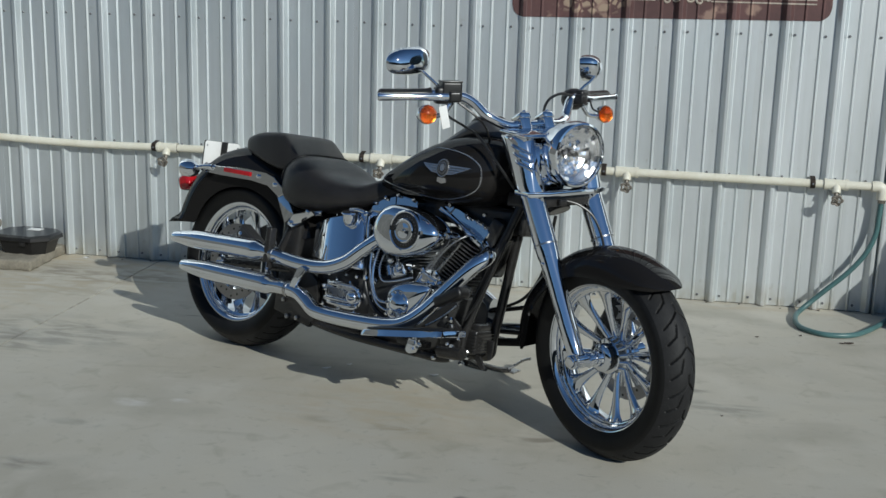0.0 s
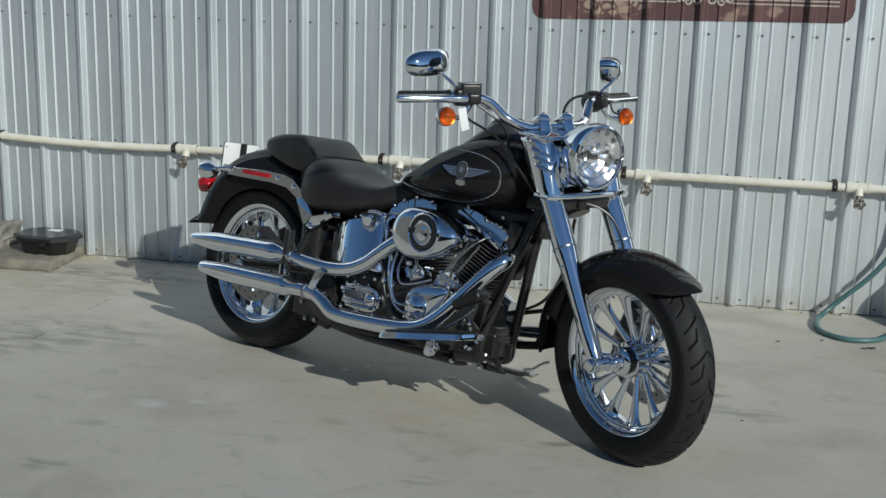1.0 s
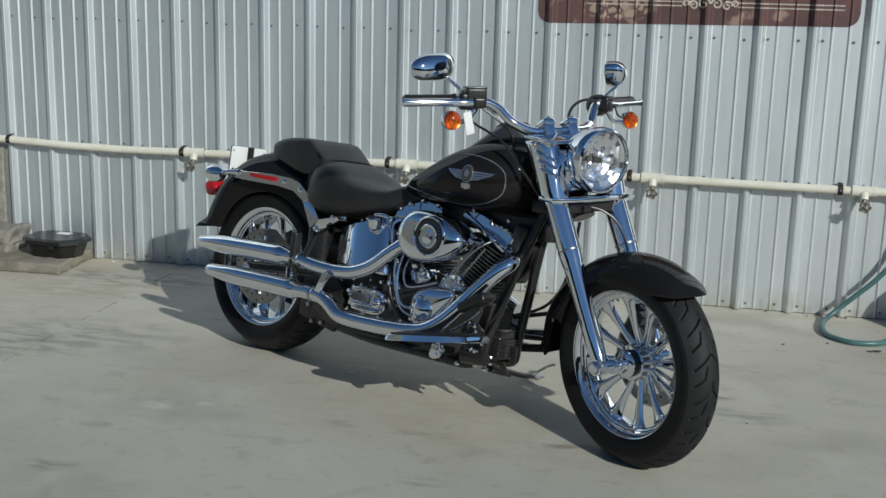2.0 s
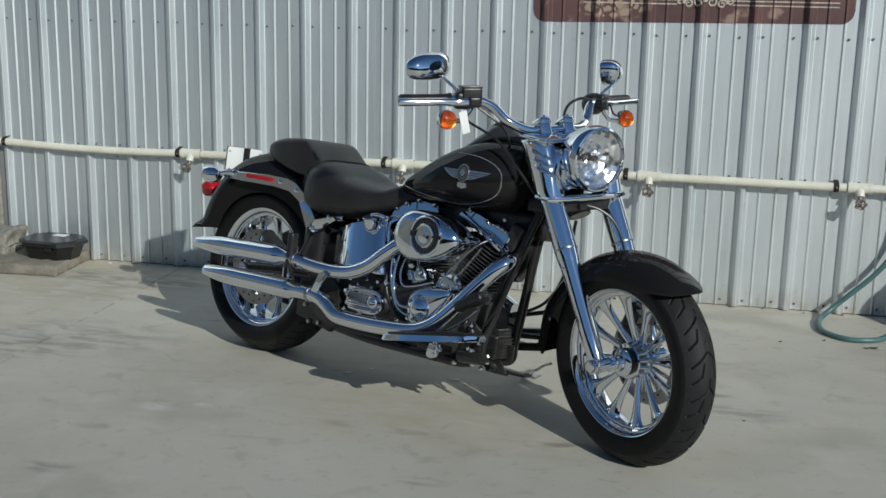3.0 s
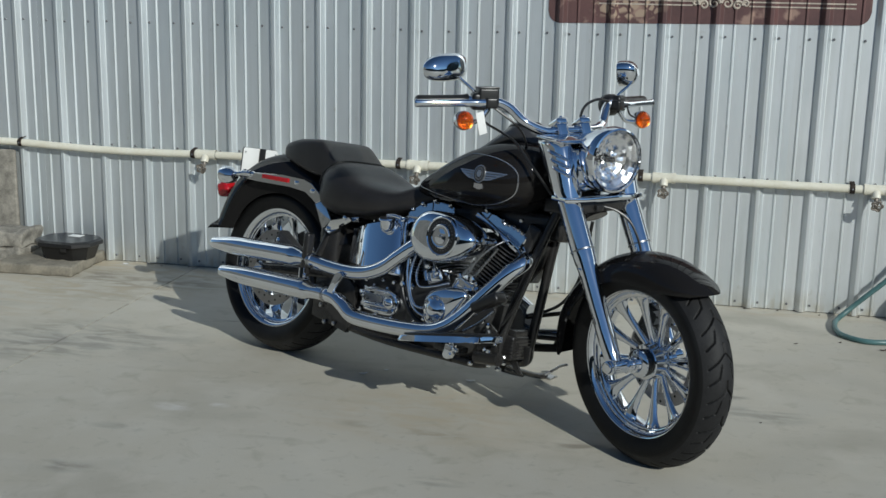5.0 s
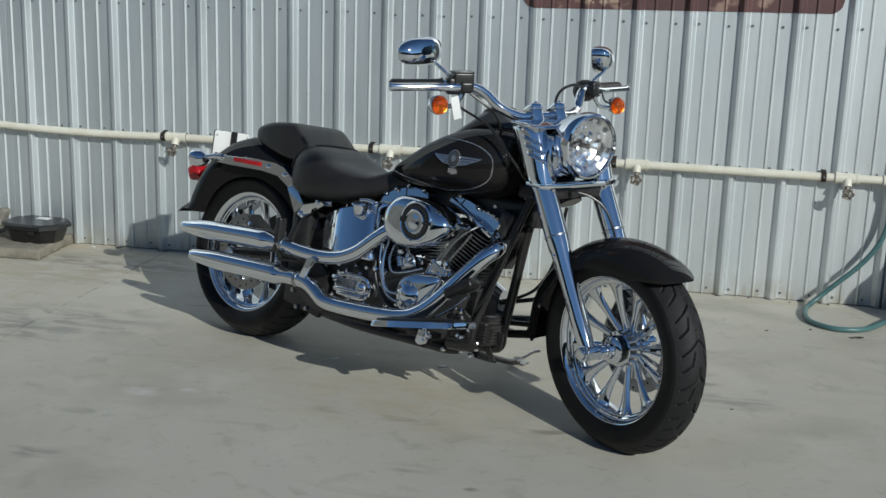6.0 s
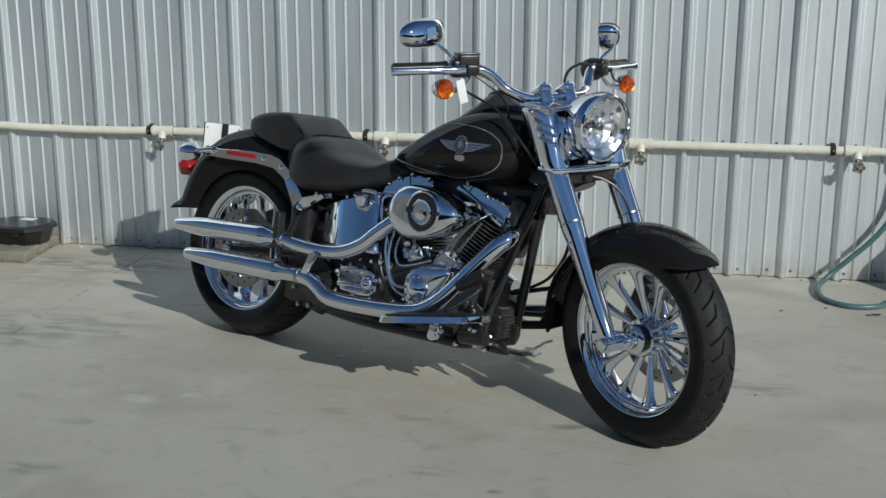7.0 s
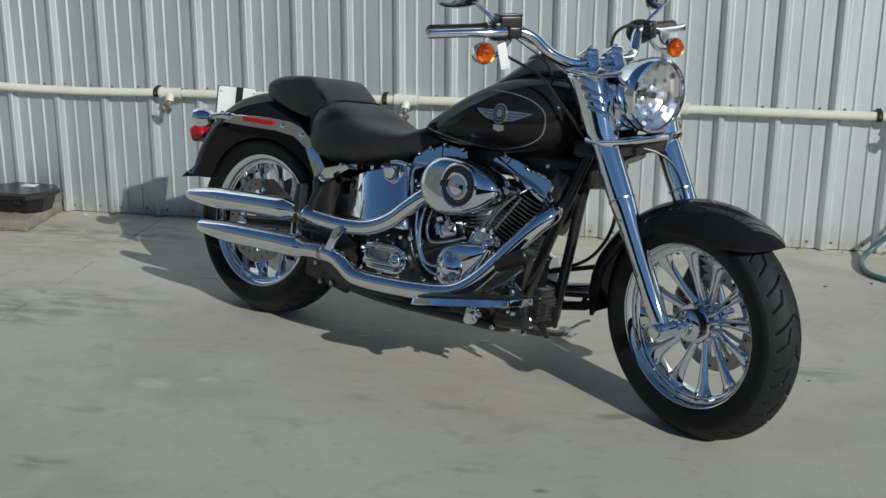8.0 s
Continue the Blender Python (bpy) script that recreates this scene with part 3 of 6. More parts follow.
def hose():
    ob = empty("garden_hose", pose(1.95, -0.15, 0))
    at = Matrix.Translation((-1.95, 0.15, 0))
    pts = [(2.302, -0.045, 0.515), (2.298, -0.048, 0.45), (2.290, -0.054, 0.366), (2.254, -0.060, 0.278), (2.190, -0.066, 0.194), (2.106, -0.076, 0.114), (2.032, -0.092, 0.046),
           (1.986, -0.135, 0.014), (1.967, -0.205, 0.012), (1.961, -0.300, 0.012), (1.982, -0.385, 0.012), (2.064, -0.452, 0.012), (2.180, -0.425, 0.012), (2.283, -0.290, 0.012), (2.370, -0.130, 0.012), (2.46, 0.06, 0.012)]
    part("tubing", tube(pts, 0.0115, 12, 7), HOSE, ob, m=at)
    bm = lathe([(0.0, 0.512), (0.0165, 0.512), (0.0165, 0.520), (0.0185, 0.523), (0.0185, 0.545), (0.014, 0.549), (0, 0.549)], (2.302, -0.045, 0), 16, "z")
    part("coupling", bm, BRASS, ob, m=at)
    return tagged(ob, "teal garden hose looping from the pipe down onto the concrete", "hose")


hose()


# ---- by the wall's foot: a bait box on a concrete pad, and a rough block ----
def rough(bm, amount, scale, seed=0.0):
    for v in bm.verts:
        v.co += v.co.normalized() * 0 + Vector((noise.noise(v.co * scale + Vector((seed, 0, 0))), noise.noise(v.co * scale + Vector((0, seed + 7, 0))), noise.noise(v.co * scale + Vector((0, 0, seed + 3))))) * amount
    return bm


def slab(size, cuts, amount, scale, seed):
    bm = box((0, 0, size[2] / 2), size, 0.012, seg=3)
    bmesh.ops.subdivide_edges(bm, edges=[e for e in bm.edges if e.calc_length() > 0.03], cuts=cuts, use_grid_fill=True)
    return rough(bm, amount, scale, seed)


ob = empty("concrete_pad", pose(-1.800, -0.207, 0.0, 0, 0, 4))
part("slab", slab((0.40, 0.385, 0.052), 8, 0.008, 22, 1.0), CONCRETE_PAD, ob)
tagged(ob, "chipped concrete pad on the yard at the wall's foot", "paving slab")
for z, turn, seed in ((0.0, -3, 5.0), (0.082, 2, 11.0)):
    ob = empty("concrete_block", pose(-2.085, -0.125, z, 0, 0, turn))
    part("block", slab((0.26, 0.19, 0.082), 8, 0.016, 18, seed), BLOCK, ob)
    tagged(ob, "rough weathered concrete block stacked against the ribbed wall", "concrete block", group="stacked blocks at the wall's foot")
ob = empty("concrete_post", pose(-2.20, -0.034, 0.0))
part("post", slab((0.24, 0.022, 0.555), 9, 0.003, 18, 9.0), BLOCK, ob)
tagged(ob, "weathered grey concrete post under the water pipe", "post")


def bait_box():
    """A low black plastic box with cut corners and an overhanging lid."""
    ob = empty("bait_box", pose(-1.712, -0.185, 0.052, 0, 0, -4))

    def octagon(w, d, c, z):
        return [(-w + c, -d, z), (w - c, -d, z), (w, -d + c, z), (w, d - c, z), (w - c, d, z), (-w + c, d, z), (-w, d - c, z), (-w, -d + c, z)]

    part("base", loft([octagon(0.120, 0.085, 0.045, 0), octagon(0.143, 0.105, 0.055, 0.068)]), PLASTIC, ob, sharp=20)
    part("lid", loft([octagon(0.156, 0.118, 0.062, 0.068), octagon(0.160, 0.122, 0.064, 0.072), octagon(0.158, 0.120, 0.063, 0.088), octagon(0.142, 0.104, 0.056, 0.096)]), PLASTIC, ob, sharp=20)
    part("catch", box((0.045, -0.112, 0.058), (0.035, 0.012, 0.022), 0.003), PLASTIC, ob)
    part("sticker", box((0.01, 0.05, 0.0975), (0.07, 0.045, 0.002), 0.0006), PAPER, ob, "white paper label")
    return tagged(ob, "low black plastic bait box on a concrete pad", "box")


bait_box()


def leaf_litter():
    """Dry leaf scraps and pale paint chips on the concrete and along the wall's foot."""
    bits = random.Random(31)
    ob = empty("leaf_litter", pose(1.9, -0.5, 0))
    spots = [(2.147, -0.525, 0.015), (2.120, -0.532, 0.010), (1.779, -0.533, 0.007), (1.962, -0.465, 0.008), (1.593, -1.507, 0.004), (1.430, -0.040, 0.016)]
    spots += [(x + bits.uniform(-0.02, 0.02), bits.uniform(-0.05, -0.022), bits.uniform(0.004, 0.009)) for x in np.arange(-1.45, 2.2, 0.16)]
    dark, pale = bmesh.new(), bmesh.new()
    chips = [(0.177, -1.384, 0.012), (0.576, -1.357, 0.012), (0.249, -1.321, 0.009), (1.40, -0.045, 0.012), (-1.47, -0.060, 0.012)]
    for bm, places in ((dark, spots), (pale, chips)):
        for x, y, r in places:
            turn = bits.uniform(0, 6.28)
            ring = []
            for k in range(8):
                a = 2 * math.pi * k / 8
                q = r * bits.uniform(0.7, 1.1)
                u, v = q * 1.5 * math.cos(a), q * 0.6 * math.sin(a)
                ring.append((x - 1.9 + u * math.cos(turn * 0.2) - v * math.sin(turn * 0.2), y + 0.5 + u * math.sin(turn * 0.2) + v * math.cos(turn * 0.2), 0.0015 + 0.22 * abs(u)))
            loft([ring, [(p[0], p[1], p[2] + 0.0012) for p in ring]], bm=bm)
    part("dry_leaf", dark, STRAP, ob)
    part("paint_chip", pale, PAPER, ob)
    return tagged(ob, "dry leaf scraps and pale chips scattered on concrete", "litter", kind="stuff")


leaf_litter()

# ---- the motorcycle ----
HEADING, SIDE_LEAN, STEER_DEG, RAKE_DEG, WHEELBASE, TRAIL = -28.82, 10.55, -18.5, 31.0, 1.625, 0.157
bike = empty("motorcycle", Matrix.Translation((-0.2238, -1.1807, 0.0)) @ Matrix.Rotation(radians(HEADING), 4, "Z") @ Matrix.Rotation(radians(-SIDE_LEAN), 4, "X"))
tagged(bike, "black and chrome cruiser motorcycle leaning on its side stand", "motorcycle")
head_foot = Vector((WHEELBASE + TRAIL, 0, 0))
head_way = Vector((-math.sin(radians(RAKE_DEG)), 0, math.cos(radians(RAKE_DEG))))
STEER = Matrix.Translation(head_foot) @ Matrix.Rotation(radians(STEER_DEG), 4, head_way) @ Matrix.Translation(-head_foot)


def bp(name, bm, mat, label="", parent=None, m=None, sharp=38):
    return part(name, bm, mat, parent or bike, label, m, sharp)


def fp(name, bm, mat, label="", parent=None, sharp=38):
    """A part that turns with the handlebars."""
    return part(name, bm, mat, parent or bike, label, STEER, sharp)


# wheels
def tyre_mesh(centre, R, hw, bead, period):
    """A tyre with moulded grooves that run slantwise from the crown to the shoulders."""
    prof = [(bead - 0.006, -hw * 0.72), (bead + 0.004, -hw * 0.80), (bead + 0.022, -hw * 0.96), (bead + 0.042, -hw), (R - 0.045, -hw * 0.99)]
    n_t = 64
    tread = []
    for i in range(n_t + 1):
        s = -1 + 2 * i / n_t
        tread.append((R - 0.040 * abs(s) ** 2.0, s * hw * 0.93))
    prof = prof + tread + [(r, -h) for r, h in prof[::-1]]
    P = np.array(prof)
    seg = 960
    ang = np.linspace(0, 2 * np.pi, seg, endpoint=False)
    rr, hh = np.repeat(P[None, :, 0], seg, 0), np.repeat(P[None, :, 1], seg, 0)
    count = round(2 * np.pi * R / period)
    per = 2 * np.pi * R / count
    u = (ang * R)[:, None]
    s = hh / (hw * 0.93)
    depth = np.zeros_like(rr)
    on_tread = np.zeros(len(P), bool)
    on_tread[5:5 + n_t + 1] = True
    for side, offset in ((-1, 0.0), (1, 0.0)):
        a = s * side
        stem = (u + per / 2) % per - per / 2
        depth = np.maximum(depth, np.clip((0.05 - np.abs(s)) / 0.012, 0, 1) * (stem > -0.002) * (stem < 0.026))
        for at, drop, c0 in (((0.0, 0.30, 0.78), (0.0, 0.020, 0.046), 0.0), ((0.24, 0.38, 0.76), (0.0, 0.036, 0.058), per * 0.66)):
            lane = c0 + offset - np.interp(a, at, drop)
            steep = (np.interp(a + 0.02, at, drop) - np.interp(a - 0.02, at, drop)) / (0.04 * hw * 0.93)
            d = ((u - lane + per / 2) % per - per / 2) / np.sqrt(1 + steep ** 2)
            groove = np.clip((0.0023 - np.abs(d)) / 0.0009, 0, 1) * (a > at[0]) * (a < at[-1])
            depth = np.maximum(depth, groove)
    rr = rr - 0.0065 * depth * on_tread[None, :]
    co = np.stack([centre[0] + rr * np.cos(ang)[:, None], centre[1] + hh, centre[2] + rr * np.sin(ang)[:, None]], -1).reshape(-1, 3)
    n = len(P)
    i, j = np.meshgrid(np.arange(seg), np.arange(n - 1), indexing="ij")
    k = (i + 1) % seg
    quads = np.stack([i * n + j, k * n + j, k * n + j + 1, i * n + j + 1], -1).reshape(-1, 4)
    # Groove floors get the darker rubber, so the shade in them is coloured in.
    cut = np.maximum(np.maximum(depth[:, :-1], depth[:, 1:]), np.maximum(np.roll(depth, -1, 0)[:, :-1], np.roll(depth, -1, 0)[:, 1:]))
    me = bpy.data.meshes.new("tyre")
    me.from_pydata(co.tolist(), [], quads.tolist())
    me.polygons.foreach_set("use_smooth", [True] * len(me.polygons))
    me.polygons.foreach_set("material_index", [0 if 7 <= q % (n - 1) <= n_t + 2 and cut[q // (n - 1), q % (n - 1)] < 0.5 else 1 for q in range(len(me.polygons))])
    me.update()
    return me


def wheel(name, cx, R, hw, rim_hw, m, label, inset):
    c = (cx, 0, R)
    lip = 0.2285
    prof = [(lip, -rim_hw), (lip + 0.0015, -rim_hw + 0.004), (lip - 0.006, -rim_hw + 0.009), (lip - 0.006, rim_hw - 0.009), (lip + 0.0015, rim_hw - 0.004), (lip, rim_hw),
            (lip - 0.007, rim_hw), (lip - 0.013, rim_hw - 0.006), (lip - 0.019, rim_hw - 0.016), (lip - 0.026, rim_hw - 0.020), (lip - 0.031, 0.02), (lip - 0.034, 0.0), (lip - 0.031, -0.02),
            (lip - 0.0285, -rim_hw + 0.030), (lip - 0.0245, -rim_hw + 0.0285), (lip - 0.0240, -rim_hw + 0.0215), (lip - 0.0205, -rim_hw + 0.0195), (lip - 0.0195, -rim_hw + 0.0130), (lip - 0.013, -rim_hw + 0.006), (lip - 0.007, -rim_hw)]
    rim = part(name, lathe(prof, c, 120, loop=True), CHROME, bike, label, m, sharp=50)
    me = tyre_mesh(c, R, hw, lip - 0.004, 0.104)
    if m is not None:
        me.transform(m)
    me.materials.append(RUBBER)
    me.materials.append(SIDEWALL_AND_GAP_SHADE)
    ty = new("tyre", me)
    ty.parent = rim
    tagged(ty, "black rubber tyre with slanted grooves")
    hub = lathe([(0.0, -0.092), (0.020, -0.092), (0.023, -0.089), (0.023, -0.080), (0.020, -0.078), (0.020, -0.071), (0.026, -0.069), (0.026, -0.060), (0.023, -0.057), (0.026, -0.051), (0.040, -0.048), (0.044, -0.044), (0.044, -0.039), (0.036, -0.036), (0.036, -0.021),
                 (0.0520, -0.019), (0.0545, -0.016), (0.0545, 0.026), (0.0520, 0.029), (0.0520, 0.032), (0.0580, 0.034), (0.0580, 0.044), (0.040, 0.056), (0.034, 0.068), (0, 0.068)], c, 48)
    hub_ob = part("hub", hub, CHROME, rim, m=m)
    # Black band lining the hub's groove: the gap's shade is put into colour.
    part("hub_ring", lathe([(0.0355, -0.0355), (0.0415, -0.0350), (0.0425, -0.028), (0.0415, -0.0215), (0.0355, -0.0210)], c, 48), FRAME_BLACK, hub_ob, m=m)
    for i in range(24):
        a = 2 * math.pi * i / 24
        part("hub_notch", box((c[0] + 0.0572 * math.cos(a), 0.0390, c[2] + 0.0572 * math.sin(a)), (0.0035, 0.008, 0.007), 0.001, Matrix.Rotation(-a, 4, "Y")), FRAME_BLACK, hub_ob, m=m)
    for i in range(12):
        a = 2 * math.pi * (i + 0.35) / 12
        rings = []
        for q, w, t in ((0.048, 0.0105, 0.009), (0.075, 0.0110, 0.0095), (0.12, 0.0130, 0.0085), (0.165, 0.0185, 0.008), (0.187, 0.0280, 0.009), (0.199, 0.0390, 0.012)):
            y = inset - 0.004 + 0.036 * (0.199 - q) / 0.15
            ring = []
            for du, dv in ((-1, 0.3), (-0.86, -0.45), (-0.48, -0.88), (0, -1.05), (0.48, -0.88), (0.86, -0.45), (1, 0.3), (0.6, 1), (-0.6, 1)):
                t_dir = (-math.sin(a), math.cos(a))
                ring.append((c[0] + q * math.cos(a) + du * w * t_dir[0], y + dv * t, c[2] + q * math.sin(a) + du * w * t_dir[1]))
            rings.append(ring)
        bm = loft([[tuple(v) for v in np.array(smooth_path([np.array(r[k]) for r in rings], 3))] for k in range(9)], closed=False, caps=False, loop=True)
        part("spoke", bm, CHROME, rim, m=m, sharp=62)
        b = c[0] + 0.193 * math.cos(a + 0.16), -rim_hw * 0.3 + inset, c[2] + 0.193 * math.sin(a + 0.16)
        part("rim_bolt", bolt(b, (-math.cos(a + 0.16), -0.4, -math.sin(a + 0.16)), 0.0055, 0.006), CHROME, rim, m=m)
    return rim


def brake_disc(rim, cx, R, y, m, r_out=0.146):
    bm = lathe([(r_out, y - 0.0025), (r_out, y + 0.0025), (r_out - 0.04, y + 0.0025), (r_out - 0.04, y - 0.0025)], (cx, 0, R), 72, loop=True)
    d = part("brake_disc", bm, STEEL, rim, "drilled steel brake disc", m)
    for i in range(10):
        a = 2 * math.pi * i / 10
        bm = tube([(cx + 0.045 * math.cos(a), y, R + 0.045 * math.sin(a)), (cx + 0.108 * math.cos(a + 0.25), y, R + 0.108 * math.sin(a + 0.25))], 0.007, 8)
        part("disc_arm", bm, SATIN_METAL, rim, m=m)
    for i in range(24):
        a = 2 * math.pi * i / 24
        q = r_out - 0.012 - 0.008 * (i % 3)
        part("disc_hole", lathe([(0.0, y - 0.0032), (0.0042, y - 0.0032), (0.0042, y + 0.0032), (0, y + 0.0032)], (cx + q * math.cos(a), 0, R + q * math.sin(a)), 10), FRAME_BLACK, rim, m=m)


front_rim = wheel("front_wheel", WHEELBASE, 0.318, 0.069, 0.052, STEER, "chromed front wheel with twelve tapered spokes", -0.004)
brake_disc(front_rim, WHEELBASE, 0.318, 0.062, STEER)
rear_rim = wheel("rear_wheel", 0.0, 0.325, 0.100, 0.082, None, "chromed rear wheel with tapered spokes", 0.01)
brake_disc(rear_rim, 0.0, 0.325, -0.088, None)
# calipers
fp("front_caliper", box((1.540, 0.085, 0.40), (0.07, 0.055, 0.14), 0.018, Matrix.Rotation(radians(25), 4, "Y"), seg=3), FRAME_BLACK, "black brake caliper")
cal = box((0.085, -0.105, 0.425), (0.12, 0.05, 0.06), 0.014, Matrix.Rotation(radians(30), 4, "Y"), seg=3)
box((0.085, -0.128, 0.425), (0.09, 0.012, 0.04), 0.005, Matrix.Rotation(radians(30), 4, "Y"), bm=cal)
rear_cal = bp("rear_caliper", cal, ENGINE_BLACK, "black brake caliper")
part("caliper_bolt", bolt((0.060, -0.134, 0.440), (0, -1, 0.2), 0.010, 0.008), CHROME, rear_cal)
pulley = bp("drive_pulley", lathe([(0.030, 0.082), (0.128, 0.086), (0.146, 0.084), (0.150, 0.088), (0.150, 0.118), (0.146, 0.122), (0.120, 0.112), (0.030, 0.112)], (0, 0, 0.325), 60, loop=True), FRAME_BLACK, "black belt pulley on the far side")
bp("drive_belt", tube([(0.0, 0.102, 0.478), (0.25, 0.102, 0.440), (0.55, 0.102, 0.395)], 0.012, 8), RUBBER, "black drive belt")
bp("rear_axle", lathe([(0, -0.172), (0.016, -0.172), (0.019, -0.166), (0.019, -0.150), (0.011, -0.148), (0.011, 0.16), (0.019, 0.162), (0.019, 0.175), (0, 0.178)], (0, 0, 0.325), 24), CHROME)


# fenders
def fender(cx, cz, angles, r_out, r_in, hw, crown=2.4, n=21, thick=0.0025, flare=0.0, shoulder=lambda d: 0.095):
    """A deep mudguard swept round a wheel; r_out, r_in and hw are functions of the angle."""
    rings = []
    for deg in angles:
        a = radians(deg)
        ro, ri, w = r_out(deg), r_in(deg), hw(deg)
        ring = []
        for k in range(n):
            s = -1 + 2 * k / (n - 1)
            t = abs(s)
            if t < 0.6:
                ph = t / 0.6 * math.pi / 2
                y = w * math.sin(ph) ** (2 / crown)
                r = ro - min(shoulder(deg), max(0.0, ro - ri)) * (1 - math.cos(ph) ** (2 / crown))
            else:
                y = w * (1 + flare * ((t - 0.6) / 0.4) ** 2)
                top = ro - min(shoulder(deg), max(0.0, ro - ri))
                r = top + (ri - top) * (t - 0.6) / 0.4
            ring.append((cx + r * math.cos(a), math.copysign(y, s) if s else 0.0, cz + r * math.sin(a)))
        rings.append(ring)
    bm = loft(rings, closed=False, caps=False)
    bmesh.ops.recalc_face_normals(bm, faces=bm.faces[:])
    bmesh.ops.solidify(bm, geom=bm.faces[:], thickness=thick)
    return bm


def between(table):
    xs, ys = [t[0] for t in table], [t[1] for t in table]
    return lambda v: float(np.interp(v, xs, ys))


bp("rear_fender", fender(0, 0.325, list(range(22, 162, 4)) + [163, 166],
   between([(22, 0.42), (45, 0.432), (90, 0.446), (115, 0.446), (135, 0.436), (150, 0.419), (160, 0.409), (166, 0.410)]),
   lambda d: max(between([(22, 0.33), (60, 0.30), (95, 0.285), (130, 0.275), (150, 0.262)])(d), min(0.112 / max(0.05, math.sin(radians(d))), 0.40) if d > 145 else 0),
   between([(22, 0.112), (90, 0.118), (150, 0.120), (166, 0.122)])), PAINT, "gloss black rear mudguard with a flared tail")
fp("front_fender", fender(WHEELBASE + 0.004, 0.318, [46.8, 48, 50, 54] + list(range(58, 181, 5)) + [183, 185.5, 187, 187.8],
   between([(46.8, 0.350), (60, 0.342), (90, 0.334), (125, 0.335), (145, 0.347), (160, 0.359), (175, 0.360), (188, 0.352)]),
   between([(46.8, 0.348), (50, 0.322), (57, 0.292), (68, 0.260), (90, 0.246), (130, 0.262), (160, 0.285), (180, 0.290), (183, 0.296), (186.5, 0.303), (187.8, 0.312)]),
   between([(46.8, 0.024), (48.8, 0.052), (53, 0.074), (60, 0.087), (74, 0.094), (190, 0.097)]),
   shoulder=between([(46.8, 0.095), (115, 0.095), (150, 0.068), (165, 0.052), (190, 0.040)])), PAINT, "gloss black front mudguard")
strut = bp("fender_strut", prism([(-0.215, 0.672), (0.06, 0.685), (0.165, 0.682), (0.213, 0.673), (0.262, 0.638), (0.282, 0.620), (0.246, 0.602),
   (0.222, 0.622), (0.184, 0.641), (0.095, 0.646), (-0.075, 0.645), (-0.20, 0.648)], -0.148, -0.136, 0.003), POLISHED, "polished strut along the mudguard")
arm = prism([(0.2825, 0.6195), (0.320, 0.580), (0.354, 0.556), (0.318, 0.519), (0.2465, 0.6015)], -0.148, -0.136, 0.003)
for v in arm.verts:
    v.co.y -= 0.22 * (0.6105 - v.co.z)
part("strut_arm", arm, POLISHED, strut)
foot = prism([(0.3545, 0.5565), (0.448, 0.580), (0.462, 0.569), (0.343, 0.505), (0.3185, 0.5185)], -0.150, -0.136, 0.003)
for v in foot.verts:
    v.co.y += 0.22 * (0.56 - v.co.z) - 0.016
part("strut_foot", foot, POLISHED, strut)
bp("fender_strut", prism([(-0.215, 0.676), (0.06, 0.687), (0.235, 0.668), (0.315, 0.596), (0.448, 0.585), (0.345, 0.507), (0.232, 0.632), (0.06, 0.655), (-0.20, 0.658)], 0.136, 0.148, 0.003), CHROME)
bp("side_reflector", box((0.012, -0.1505, 0.668), (0.15, 0.006, 0.017), 0.003), RED, "red side reflector")
for i, (x, z) in enumerate(((0.13, 0.666), (0.222, 0.646), (0.340, 0.524), (0.43, 0.574))):
    bp("strut_bolt", bolt((x, (-0.148, -0.148, -0.158, -0.168)[i], z), (0, -1, 0), 0.0085, 0.007), CHROME)
bp("strut_boss", tube([(0.445, -0.142, 0.573), (0.485, -0.146, 0.580)], 0.012, 14), CHROME)

# rear lamps and plate
for s in (-1, 1):
    stalk = tube([(-0.12, s * 0.140, 0.670), (-0.165, s * 0.152, 0.668), (-0.215, s * 0.165, 0.656)], 0.0095, 12)
    for i in range(3):
        lathe([(0.009, -0.003), (0.0135, -0.002), (0.0135, 0.002), (0.009, 0.003)], (-0.135 - 0.02 * i, s * 0.146, 0.669), 16, "x", bm=stalk)
    bp("turn_signal_stalk", stalk, CHROME)
    lamp = lathe([(0, -0.045), (0.018, -0.040), (0.030, -0.022), (0.034, 0.0), (0.035, 0.020), (0.0335, 0.026)], (-0.24, s * 0.17, 0.650), 32, "x")
    lamp_ob = bp("turn_signal", lamp, CHROME, "chrome bullet turn signal", m=Matrix.Translation((-0.24, s * 0.17, 0.650)) @ Matrix.Rotation(math.pi, 4, "Z") @ Matrix.Translation((0.24, -s * 0.17, -0.650)))
    part("lens", lathe([(0, -0.006), (0.020, -0.004), (0.0325, 0.004), (0.033, 0.012)], (-0.27, s * 0.17, 0.650), 32, "x"), RED, lamp_ob)
tail = box((-0.425, 0, 0.585), (0.070, 0.100, 0.062), 0.022, Matrix.Rotation(radians(-28), 4, "Y"), seg=4)
bp("tail_lamp", tail, RED, "red tail lamp")
plate = bp("licence_plate", prism([(-0.09, 0.660), (0.09, 0.660), (0.09, 0.770), (0.084, 0.776), (-0.084, 0.776), (-0.09, 0.770)], -0.3665, -0.364, 0.0006, plane="yz"), PAPER, "white licence plate in a black holder", m=Matrix.Translation((0.04, 0.05, -0.012)))
part("plate_frame", prism([(-0.0915, 0.6585), (0.0915, 0.6585), (0.0915, 0.7725), (0.0865, 0.7775), (-0.0865, 0.7775), (-0.0915, 0.7725)], -0.3702, -0.3672, 0.0006, plane="yz"), PLASTIC, plate, m=Matrix.Translation((0.04, 0.05, -0.012)))
